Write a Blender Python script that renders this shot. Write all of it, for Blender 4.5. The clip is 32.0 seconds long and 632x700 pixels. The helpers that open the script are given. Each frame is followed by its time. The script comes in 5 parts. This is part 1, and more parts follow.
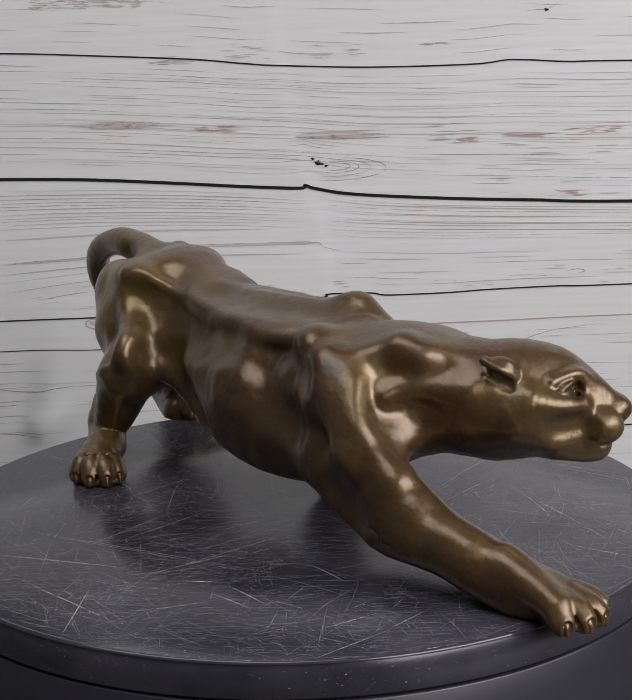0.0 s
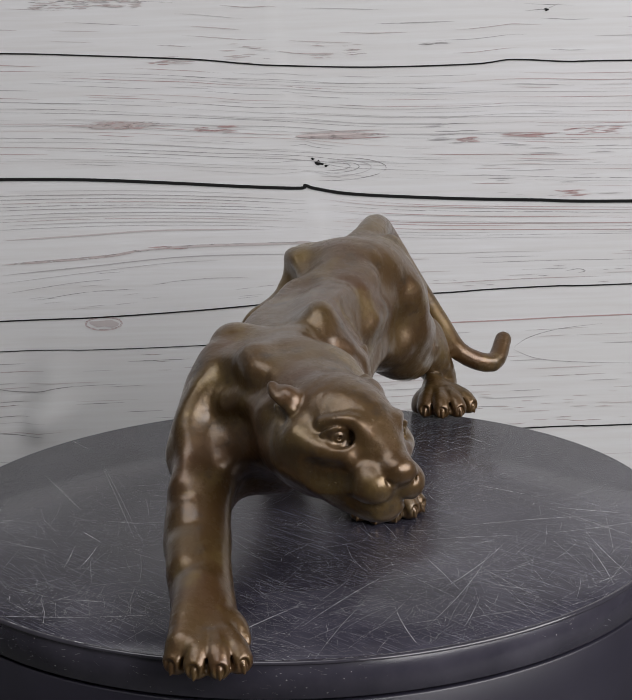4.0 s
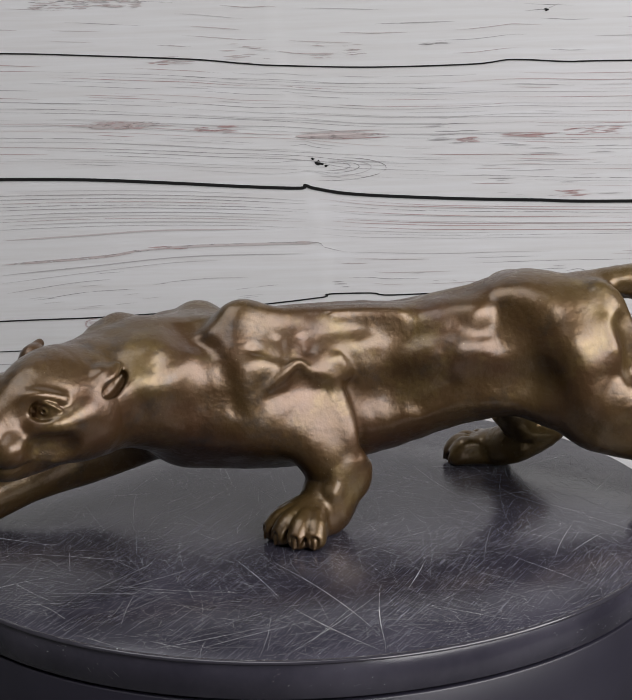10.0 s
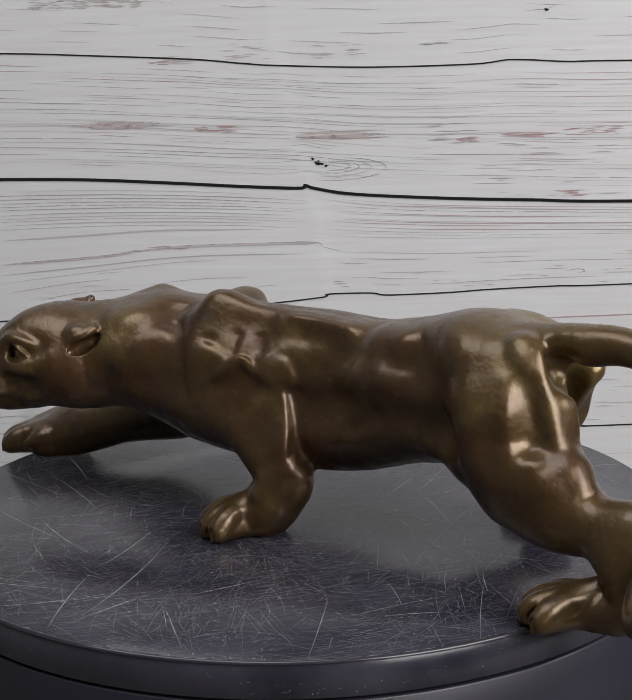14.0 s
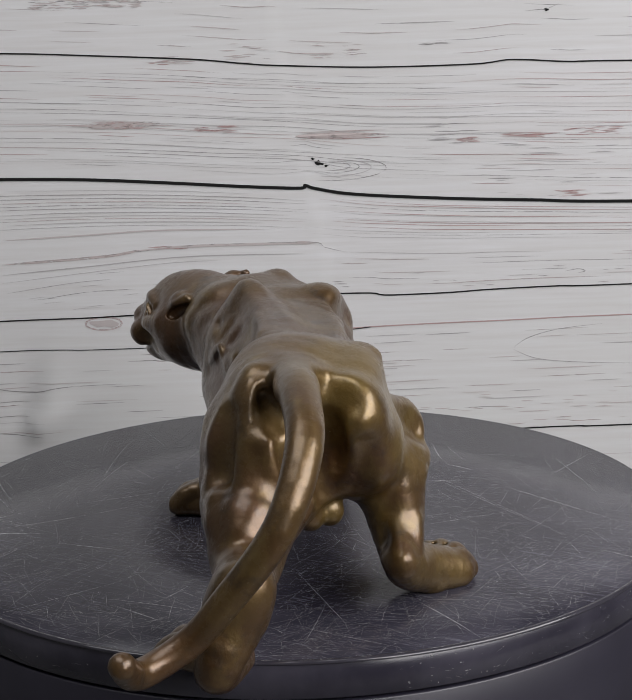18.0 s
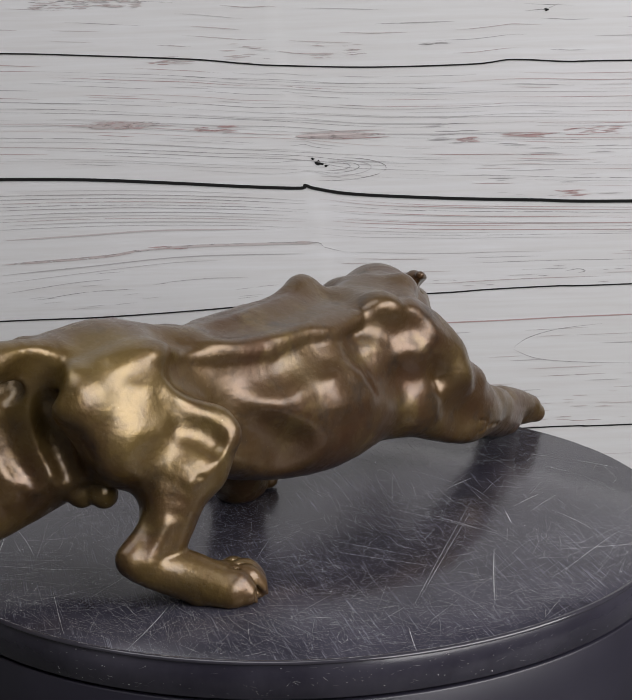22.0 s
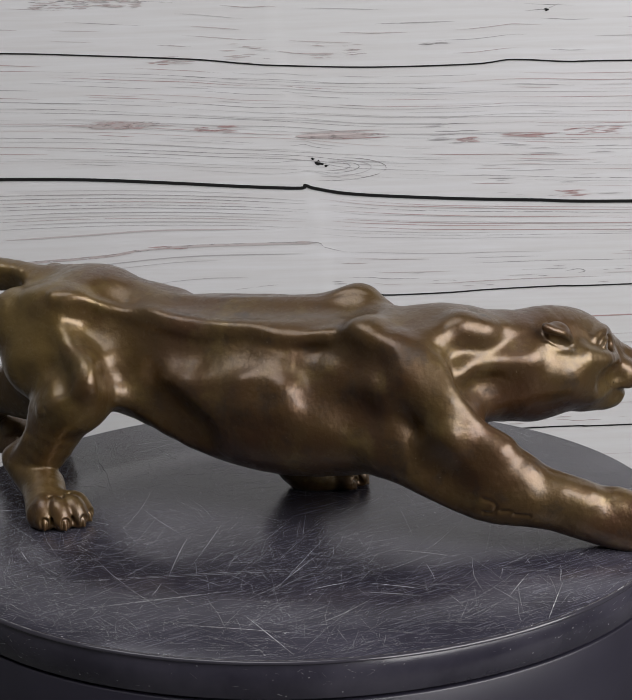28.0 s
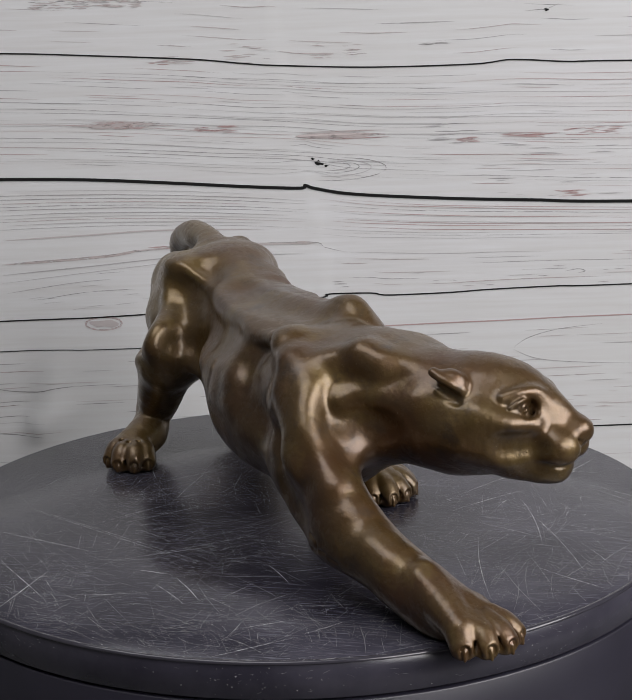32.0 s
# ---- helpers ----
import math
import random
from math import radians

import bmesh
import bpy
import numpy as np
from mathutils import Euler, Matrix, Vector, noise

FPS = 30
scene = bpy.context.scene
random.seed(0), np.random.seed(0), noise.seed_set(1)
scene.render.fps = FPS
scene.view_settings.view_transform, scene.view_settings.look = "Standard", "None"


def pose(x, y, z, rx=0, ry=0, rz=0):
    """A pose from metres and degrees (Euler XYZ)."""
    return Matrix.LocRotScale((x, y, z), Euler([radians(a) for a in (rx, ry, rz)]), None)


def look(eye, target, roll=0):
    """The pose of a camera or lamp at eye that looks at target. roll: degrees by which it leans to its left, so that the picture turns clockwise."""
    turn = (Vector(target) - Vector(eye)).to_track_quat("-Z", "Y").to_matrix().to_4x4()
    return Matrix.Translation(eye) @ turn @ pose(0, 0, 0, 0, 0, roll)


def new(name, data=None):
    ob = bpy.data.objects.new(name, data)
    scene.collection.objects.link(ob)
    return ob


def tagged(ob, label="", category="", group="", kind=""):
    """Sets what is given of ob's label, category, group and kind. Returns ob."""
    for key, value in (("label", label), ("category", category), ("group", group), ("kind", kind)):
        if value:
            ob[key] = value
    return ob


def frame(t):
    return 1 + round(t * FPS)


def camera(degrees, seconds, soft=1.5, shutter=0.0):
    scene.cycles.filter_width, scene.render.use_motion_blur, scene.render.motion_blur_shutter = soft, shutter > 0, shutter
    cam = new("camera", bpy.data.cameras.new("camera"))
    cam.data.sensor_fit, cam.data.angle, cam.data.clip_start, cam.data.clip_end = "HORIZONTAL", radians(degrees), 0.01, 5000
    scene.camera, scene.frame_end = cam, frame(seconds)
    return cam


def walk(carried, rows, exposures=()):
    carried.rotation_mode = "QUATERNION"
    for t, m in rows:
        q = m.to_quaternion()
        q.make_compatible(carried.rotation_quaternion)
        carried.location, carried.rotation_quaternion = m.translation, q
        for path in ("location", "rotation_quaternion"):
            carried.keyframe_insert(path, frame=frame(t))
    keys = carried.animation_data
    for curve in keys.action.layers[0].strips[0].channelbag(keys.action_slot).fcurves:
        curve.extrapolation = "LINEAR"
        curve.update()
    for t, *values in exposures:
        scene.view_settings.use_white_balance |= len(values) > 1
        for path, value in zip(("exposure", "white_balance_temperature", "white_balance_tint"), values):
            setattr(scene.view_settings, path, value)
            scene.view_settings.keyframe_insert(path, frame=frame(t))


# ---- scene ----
import collections
import itertools

DISC_R = 0.300          # platter radius
BACK_Y = 0.60           # hanging cloth behind the table
EYE = (0.0, -1.3147, 0.4576)
cam = camera(21.107, 32.0, soft=0.75)
_p, _y = radians(13.8824), radians(0.7806)
_aim = (EYE[0] + math.sin(_y) * math.cos(_p), EYE[1] + math.cos(_y) * math.cos(_p), EYE[2] - math.sin(_p))
VIEW = look(EYE, _aim, -1.52)
walk(cam, [(0.0, VIEW), (32.0, VIEW)])

# turn of the platter, degrees, every two seconds
TURN = (-0.00, -23.39, -46.78, -70.17, -93.57, -116.98, -140.39, -163.81, -187.21, -210.58, -233.92, -257.22, -280.51, -303.79, -327.08, -350.38, -373.68)


# ---- light ----
world = bpy.data.worlds.new("room_air")
scene.world = world
world.use_nodes = True
world.node_tree.nodes["Background"].inputs[0].default_value = (0.80, 0.84, 0.90, 1)
world.node_tree.nodes["Background"].inputs[1].default_value = 0.10


def area_lamp(name, eye, target, sx, sy, watts, color):
    lamp = bpy.data.lights.new(name, "AREA")
    lamp.shape, lamp.size, lamp.size_y, lamp.energy, lamp.color = "RECTANGLE", sx, sy, watts, color
    ob = new(name, lamp)
    ob.matrix_world = look(eye, target)
    return ob


area_lamp("window_light", (1.75, -1.40, 1.25), (0.0, 0.0, 0.10), 2.8, 1.5, 106, (1.0, 0.98, 0.99))
area_lamp("ceiling_light", (-0.75, -0.50, 2.45), (-0.35, 0.0, 0.0), 2.3, 1.5, 36, (0.98, 0.98, 1.0))
scene.view_settings.exposure = 0.0


# ---- materials ----
def nodes_of(name):
    m = bpy.data.materials.new(name)
    m.use_nodes = True
    nt = m.node_tree
    return m, nt, nt.nodes["Principled BSDF"]


def node(nt, kind, **values):
    n = nt.nodes.new(kind)
    for key, value in values.items():
        if key in n.inputs:
            n.inputs[key].default_value = value
    return n


def ramp(nt, source, stops):
    r = nt.nodes.new("ShaderNodeValToRGB")
    els = r.color_ramp.elements
    while len(els) < len(stops):
        els.new(0.5)
    for e, (at, c) in zip(els, stops):
        e.position = at
        e.color = (c, c, c, 1) if isinstance(c, (int, float)) else (*c, 1)
    nt.links.new(source, r.inputs[0])
    return r.outputs[0]


def noise_tex(nt, coord, scale, detail=4.0, rough=0.55, stretch=None):
    if stretch:
        mp = nt.nodes.new("ShaderNodeMapping")
        mp.inputs["Scale"].default_value = stretch
        nt.links.new(coord, mp.inputs[0])
        coord = mp.outputs[0]
    n = node(nt, "ShaderNodeTexNoise", Scale=scale, Detail=detail, Roughness=rough)
    nt.links.new(coord, n.inputs["Vector"])
    return n.outputs["Fac"]


def mix(nt, fac, a, b):
    m = nt.nodes.new("ShaderNodeMix")
    m.data_type = "RGBA"
    for sock, value in ((m.inputs["Factor"], fac), (m.inputs["A"], a), (m.inputs["B"], b)):
        if isinstance(value, tuple):
            sock.default_value = (*value, 1)
        elif isinstance(value, (int, float)):
            sock.default_value = value
        else:
            nt.links.new(value, sock)
    return m.outputs["Result"]


def bump(nt, bsdf, height, strength, distance):
    b = node(nt, "ShaderNodeBump", Strength=strength, Distance=distance)
    nt.links.new(height, b.inputs["Height"])
    nt.links.new(b.outputs[0], bsdf.inputs["Normal"])


def bronze_material():
    m, nt, b = nodes_of("patinated_bronze")
    co = nt.nodes.new("ShaderNodeTexCoord").outputs["Object"]
    cloud = ramp(nt, noise_tex(nt, co, 14, 5), [(0.35, 0.0), (0.68, 1.0)])
    fine = noise_tex(nt, co, 160, 4)
    brown = mix(nt, cloud, (0.076, 0.036, 0.0145), (0.098, 0.060, 0.0198))
    worn = ramp(nt, noise_tex(nt, co, 26, 6, 0.65), [(0.54, 0.0), (0.74, 1.0)])
    col = mix(nt, worn, brown, (0.150, 0.100, 0.034))
    grime = ramp(nt, noise_tex(nt, co, 38, 6, 0.7), [(0.54, 0.0), (0.70, 0.8)])
    col = mix(nt, grime, col, (0.040, 0.027, 0.018))
    # the hind quarters are rubbed to a golden tone
    axes = nt.nodes.new("ShaderNodeSeparateXYZ")
    nt.links.new(co, axes.inputs[0])
    hind = node(nt, "ShaderNodeMapRange")
    nt.links.new(axes.outputs[0], hind.inputs[0])
    for i, v in ((1, -0.10), (2, -0.25), (3, 0.0), (4, 0.95)):
        hind.inputs[i].default_value = v
    flank = node(nt, "ShaderNodeMapRange")
    nt.links.new(axes.outputs[1], flank.inputs[0])
    for i, v in ((1, 0.10), (2, 0.04), (3, 0.15), (4, 1.0)):
        flank.inputs[i].default_value = v
    both = nt.nodes.new("ShaderNodeMath")
    both.operation = "MULTIPLY"
    nt.links.new(hind.outputs[0], both.inputs[0])
    nt.links.new(flank.outputs[0], both.inputs[1])
    patch = nt.nodes.new("ShaderNodeMath")
    patch.operation = "MULTIPLY"
    nt.links.new(both.outputs[0], patch.inputs[0])
    nt.links.new(ramp(nt, noise_tex(nt, co, 17, 5, 0.6), [(0.38, 0.0), (0.62, 1.0)]), patch.inputs[1])
    col = mix(nt, patch.outputs[0], col, (0.165, 0.110, 0.032))
    specks = ramp(nt, noise_tex(nt, co, 420, 2), [(0.74, 0.0), (0.80, 1.0)])
    col = mix(nt, specks, col, (0.40, 0.33, 0.22))
    nt.links.new(col, b.inputs["Base Color"])
    b.inputs["Metallic"].default_value = 0.56
    b.inputs["Coat Weight"].default_value = 0.43
    b.inputs["Coat IOR"].default_value = 1.55
    nt.links.new(ramp(nt, noise_tex(nt, co, 55, 6, 0.7), [(0.34, 0.14), (0.66, 0.36)]), b.inputs["Coat Roughness"])
    nt.links.new(ramp(nt, noise_tex(nt, co, 22, 5), [(0.3, 0.28), (0.7, 0.46)]), b.inputs["Roughness"])
    waves = nt.nodes.new("ShaderNodeMath")
    waves.operation = "MULTIPLY_ADD"
    nt.links.new(noise_tex(nt, co, 34, 3, 0.5), waves.inputs[0])
    waves.inputs[1].default_value = 1.0
    small = nt.nodes.new("ShaderNodeMath")
    small.operation = "MULTIPLY"
    nt.links.new(fine, small.inputs[0])
    small.inputs[1].default_value = 0.38
    nt.links.new(small.outputs[0], waves.inputs[2])
    bump(nt, b, waves.outputs[0], 0.5, 0.0032)
    return m


def platter_material():
    m, nt, b = nodes_of("scuffed_black_laminate")
    co = nt.nodes.new("ShaderNodeTexCoord").outputs["Object"]
    dust = ramp(nt, noise_tex(nt, co, 9, 6, 0.6), [(0.4, 0.0), (0.75, 1.0)])
    col = mix(nt, dust, (0.019, 0.0175, 0.026), (0.052, 0.049, 0.064))
    # fine scratches, worn in patch by patch, in several directions
    axes = nt.nodes.new("ShaderNodeSeparateXYZ")
    nt.links.new(co, axes.inputs[0])
    top = nt.nodes.new("ShaderNodeMath")
    top.operation = "GREATER_THAN"
    nt.links.new(axes.outputs[2], top.inputs[0])
    top.inputs[1].default_value = -0.0005
    for k, (turn, along, across, cut) in enumerate(((0.1, 16, 700, 0.635), (0.7, 30, 900, 0.645), (1.25, 40, 1000, 0.655), (1.9, 20, 800, 0.645), (2.5, 34, 900, 0.645), (2.9, 14, 600, 0.650), (0.35, 60, 1300, 0.630))):
        mp = nt.nodes.new("ShaderNodeMapping")
        mp.inputs["Rotation"].default_value = (0, 0, turn)
        mp.inputs["Scale"].default_value = (along, across, 1)
        mp.inputs["Location"].default_value = (3.7 * k, 1.3 * k, 0)
        nt.links.new(co, mp.inputs[0])
        lines = ramp(nt, noise_tex(nt, mp.outputs[0], 1.0, 2, 0.5), [(cut, 0.0), (cut + 0.05, 1.0)])
        area = node(nt, "ShaderNodeMapping", Location=(5.1 * k, 2.0 * k, 0))
        nt.links.new(co, area.inputs[0])
        where = ramp(nt, noise_tex(nt, area.outputs[0], 10, 3, 0.55), [(0.42, 0.0), (0.62, 0.7)])
        mask = nt.nodes.new("ShaderNodeMath")
        mask.operation = "MULTIPLY"
        nt.links.new(lines, mask.inputs[0])
        nt.links.new(where, mask.inputs[1])
        flat = nt.nodes.new("ShaderNodeMath")
        flat.operation = "MULTIPLY"
        nt.links.new(mask.outputs[0], flat.inputs[0])
        nt.links.new(top.outputs[0], flat.inputs[1])
        col = mix(nt, flat.outputs[0], col, (0.150, 0.148, 0.178))
    nt.links.new(col, b.inputs["Base Color"])
    nt.links.new(ramp(nt, noise_tex(nt, co, 7, 5), [(0.3, 0.19), (0.7, 0.27)]), b.inputs["Roughness"])
    return m


def plain_material(name, color, rough, metal=0.0, vary=0.12, scale=20):
    m, nt, b = nodes_of(name)
    co = nt.nodes.new("ShaderNodeTexCoord").outputs["Object"]
    n = noise_tex(nt, co, scale, 5)
    lo = tuple(c * (1 - vary) for c in color)
    hi = tuple(min(1, c * (1 + vary)) for c in color)
    nt.links.new(mix(nt, n, lo, hi), b.inputs["Base Color"])
    b.inputs["Roughness"].default_value, b.inputs["Metallic"].default_value = rough, metal
    return m


def cloth_material():
    m, nt, b = nodes_of("printed_cloth")
    co = nt.nodes.new("ShaderNodeTexCoord").outputs["Object"]
    broad = ramp(nt, noise_tex(nt, co, 2.2, 4, 0.5, (1, 1, 2.5)), [(0.3, 0.0), (0.7, 1.0)])
    grain = ramp(nt, noise_tex(nt, co, 10, 6, 0.6, (0.6, 1, 16)), [(0.35, 0.0), (0.75, 1.0)])
    base = mix(nt, broad, (0.50, 0.505, 0.50), (0.545, 0.545, 0.555))
    col = mix(nt, grain, base, (0.475, 0.465, 0.46))
    nt.links.new(col, b.inputs["Base Color"])
    b.inputs["Roughness"].default_value = 0.75
    bump(nt, b, noise_tex(nt, co, 900, 1), 0.06, 0.0006)
    return m


def scratch_material(name, low, high):
    """Torn laminate: paler the deeper it is scored, broken along its length."""
    m, nt, b = nodes_of(name)
    co = nt.nodes.new("ShaderNodeTexCoord").outputs["Object"]
    isle = nt.nodes.new("ShaderNodeNewGeometry").outputs["Random Per Island"]
    tone = ramp(nt, isle, [(0.0, low), (0.50, low * 1.5), (0.88, high), (1.0, high * 1.5)])
    nt.links.new(mix(nt, ramp(nt, noise_tex(nt, co, 240, 3), [(0.35, 0.0), (0.6, 1.0)]), (0.05, 0.05, 0.06), tone), b.inputs["Base Color"])
    b.inputs["Roughness"].default_value = 0.6
    return m


def ink_material(name, color, other, cover):
    m, nt, b = nodes_of(name)
    co = nt.nodes.new("ShaderNodeTexCoord").outputs["Object"]
    isle = nt.nodes.new("ShaderNodeNewGeometry").outputs["Random Per Island"]
    nt.links.new(mix(nt, isle, color, other), b.inputs["Base Color"])
    b.inputs["Roughness"].default_value = 0.75
    gaps = noise_tex(nt, co, 110, 6, 0.7, (0.4, 1, 2))
    lift = nt.nodes.new("ShaderNodeMath")
    lift.operation = "MULTIPLY_ADD"
    nt.links.new(isle, lift.inputs[0])
    lift.inputs[1].default_value = 0.22
    lift.inputs[2].default_value = cover - 0.61
    add = nt.nodes.new("ShaderNodeMath")
    add.operation = "ADD"
    nt.links.new(gaps, add.inputs[0])
    nt.links.new(lift.outputs[0], add.inputs[1])
    nt.links.new(ramp(nt, add.outputs[0], [(0.36, 0.0), (0.60, 0.95)]), b.inputs["Alpha"])
    return m


BRONZE = bronze_material()
LAMINATE = platter_material()
BASE_BLACK = plain_material("matt_black_paint", (0.016, 0.0145, 0.023), 0.36, 0, 0.25, 30)
EDGE = plain_material("polished_black_edge", (0.030, 0.028, 0.036), 0.12, 0, 0.3, 60)
CLOTH = cloth_material()
INK_SEAM = plain_material("black_seam_ink", (0.002, 0.002, 0.002), 1.0)
INK_GRAIN = ink_material("grey_grain_ink", (0.22, 0.21, 0.21), (0.39, 0.38, 0.38), 0.60)
INK_RED = ink_material("brown_grain_ink", (0.27, 0.155, 0.15), (0.38, 0.28, 0.27), 0.66)
INK_SMUDGE = ink_material("faded_brown_ink", (0.37, 0.315, 0.305), (0.41, 0.375, 0.37), 0.62)
# the first of these also colours the highlight painted along the rim
SCRATCH_AND_GLINT = scratch_material("pale_scratch_and_glint", 0.12, 0.32)
SCRATCH_DEEP = scratch_material("deep_pale_scratch", 0.34, 0.50)
WALL = plain_material("wall_paint", (0.17, 0.17, 0.17), 0.8, 0, 0.04, 3)
FLOOR = plain_material("floor_screed", (0.14, 0.135, 0.13), 0.6, 0, 0.1, 6)
TABLE = plain_material("table_laminate", (0.07, 0.07, 0.07), 0.5, 0, 0.05, 8)


# ---- building helpers ----
def part(name, bm, material, parent=None, label=""):
    me = bpy.data.meshes.new(name)
    bm.to_mesh(me)
    bm.free()
    return mesh_part(name, me, material, parent, label)


def mesh_part(name, me, material, parent=None, label=""):
    me.materials.append(material)
    ob = new(name, me)
    if parent:
        ob.parent = parent
    if label:
        tagged(ob, label)
    return ob


def smooth(ob, flag=True):
    ob.data.polygons.foreach_set("use_smooth", [flag] * len(ob.data.polygons))
    return ob


def box_bm(x0, x1, y0, y1, z0, z1):
    bm = bmesh.new()
    bmesh.ops.create_cube(bm, size=1, matrix=Matrix.Translation(((x0 + x1) / 2, (y0 + y1) / 2, (z0 + z1) / 2))
                          @ Matrix.Diagonal((x1 - x0, y1 - y0, z1 - z0, 1)))
    return bm


def lathe_bm(profile, steps):
    """A solid of revolution about z; profile: (radius, z) from the top's middle to the bottom's middle."""
    bm = bmesh.new()
    rings = []
    for r, z in profile:
        if r == 0:
            rings.append([bm.verts.new((0, 0, z))])
        else:
            rings.append([bm.verts.new((r * math.cos(math.tau * i / steps), r * math.sin(math.tau * i / steps), z)) for i in range(steps)])
    for a, b in zip(rings[:-1], rings[1:]):
        for i in range(steps):
            j = (i + 1) % steps
            loop = [a[0], b[i], b[j]] if len(a) == 1 else [a[i], b[0], a[j]] if len(b) == 1 else [a[i], b[i], b[j], a[j]]
            bm.faces.new(loop)
    return bm


class Strokes:
    """Thin flat brush strokes, gathered into one mesh."""

    def __init__(self, lift):
        self.verts, self.faces, self.lift = [], [], lift

    def add(self, pts, width, taper=0.25, steps=14):
        """pts: 2D points of a smooth line; lift turns (a, b) of the surface into a place."""
        line = spline(pts, steps)
        n, start = len(line), len(self.verts)
        for i, (x, y) in enumerate(line):
            x0, y0 = line[max(i - 1, 0)]
            x1, y1 = line[min(i + 1, n - 1)]
            dx, dy = x1 - x0, y1 - y0
            q = math.hypot(dx, dy) or 1
            s = i / (n - 1)
            w = 0.5 * width * (min(1, 0.12 + s / taper, 0.12 + (1 - s) / taper) if taper else 1)
            self.verts += [self.lift(x - dy / q * w, y + dx / q * w), self.lift(x + dy / q * w, y - dx / q * w)]
        for i in range(n - 1):
            a = start + 2 * i
            self.faces.append((a, a + 1, a + 3, a + 2))

    def blot(self, x, y, rx, ry, rng, rough=0.3):
        start, n = len(self.verts), 12
        for i in range(n):
            q = 1 + rough * (rng.random() - 0.5) * 2
            self.verts.append(self.lift(x + rx * q * math.cos(math.tau * i / n), y + ry * q * math.sin(math.tau * i / n)))
        self.faces.append(tuple(range(start, start + n)))

    def mesh(self, name):
        me = bpy.data.meshes.new(name)
        me.from_pydata(self.verts, [], self.faces)
        return me


def spline(pts, steps):
    """Catmull-Rom line through pts, steps points per span."""
    if len(pts) < 3:
        (a, b), (c, d) = pts
        return [(a + (c - a) * i / steps, b + (d - b) * i / steps) for i in range(steps + 1)]
    q = [pts[0], *pts, pts[-1]]
    out = []
    for p0, p1, p2, p3 in zip(q, q[1:], q[2:], q[3:]):
        for i in range(steps):
            t = i / steps
            out.append(tuple(0.5 * (2 * b + (c - a) * t + (2 * a - 5 * b + 4 * c - d) * t * t + (3 * b - a - 3 * c + d) * t ** 3)
                             for a, b, c, d in zip(p0, p1, p2, p3)))
    return out + [tuple(pts[-1])]


# ---- the room ----
TABLE_Z = -0.135


def room():
    for name, b in (("wall_north", (-2.6, 2.6, 1.30, 1.40, -0.90, 2.60)), ("wall_south", (-2.6, 2.6, -3.60, -3.50, -0.90, 2.60)),
                    ("wall_east", (2.6, 2.7, -3.6, 1.4, -0.90, 2.60)), ("wall_west", (-2.7, -2.6, -3.6, 1.4, -0.90, 2.60))):
        tagged(part(name, box_bm(*b), WALL), "plain grey painted wall", "wall", kind="structure")
    tagged(part("floor", box_bm(-2.7, 2.7, -3.6, 1.4, -1.0, -0.90), FLOOR), "plain grey floor", "floor", kind="structure")
    tagged(part("ceiling", box_bm(-2.7, 2.7, -3.6, 1.4, 2.60, 2.70), WALL), "plain grey ceiling", "ceiling", kind="structure")
    table = tagged(new("table"), "plain dark table under the turntable", "table")
    table.location = (0, 0, -0.90)
    top = TABLE_Z + 0.90
    part("tabletop", box_bm(-0.60, 0.60, -0.42, 0.42, top - 0.03, top), TABLE, table)
    for sx in (-1, 1):
        for sy in (-1, 1):
            x, y = sx * 0.55, sy * 0.37
            part("leg", box_bm(x - 0.02, x + 0.02, y - 0.02, y + 0.02, 0, top - 0.03), TABLE, table)


# ---- the printed cloth ----
CREASE = ((-0.024, 0.45), (-0.017, 0.384), (-0.011, 0.336), (-0.001, 0.261), (0.008, 0.221), (0.022, 0.175), (0.031, 0.133), (0.035, 0.102), (0.038, 0.055), (0.040, -0.2))
SEAM_A = ((-0.9, 0.352), (-0.5, 0.338), (-0.316, 0.334), (-0.217, 0.329), (-0.104, 0.322), (-0.049, 0.316), (-0.009, 0.313), (0.095, 0.308), (0.21, 0.308), (0.255, 0.312), (0.32, 0.308), (0.389, 0.308), (0.9, 0.300))
SEAM_B = ((-0.9, 0.205), (-0.5, 0.198), (-0.326, 0.194), (-0.225, 0.191), (-0.125, 0.184), (-0.049, 0.178), (0.012, 0.174), (0.019, 0.177), (0.032, 0.173), (0.077, 0.165), (0.179, 0.158), (0.281, 0.153), (0.392, 0.149), (0.9, 0.140))
SEAM_C = ((-0.9, 0.022), (-0.337, 0.030), (-0.235, 0.031), (-0.142, 0.034), (-0.054, 0.039), (0.034, 0.047), (0.042, 0.050), (0.091, 0.050), (0.111, 0.047), (0.178, 0.048), (0.230, 0.050), (0.308, 0.052), (0.393, 0.052), (0.9, 0.060))
SEAM_D = ((-0.9, -0.012), (-0.340, -0.006), (-0.237, -0.007), (-0.133, -0.006), (-0.050, -0.003), (0.09, 0.010))
SEAM_E = ((0.05, 0.008), (0.090, 0.010), (0.178, 0.012), (0.246, 0.013), (0.323, 0.015), (0.394, 0.016), (0.9, 0.024))
SEAM_F = ((-0.1, -0.128), (0.124, -0.122), (0.277, -0.118), (0.335, -0.117), (0.397, -0.117), (0.9, -0.11))


def height_of(line, x):
    for (x0, z0), (x1, z1) in zip(line, line[1:]):
        if x <= x1:
            s = max(0, min(1, (x - x0) / (x1 - x0)))
            return z0 + (z1 - z0) * s
    return line[-1][1]


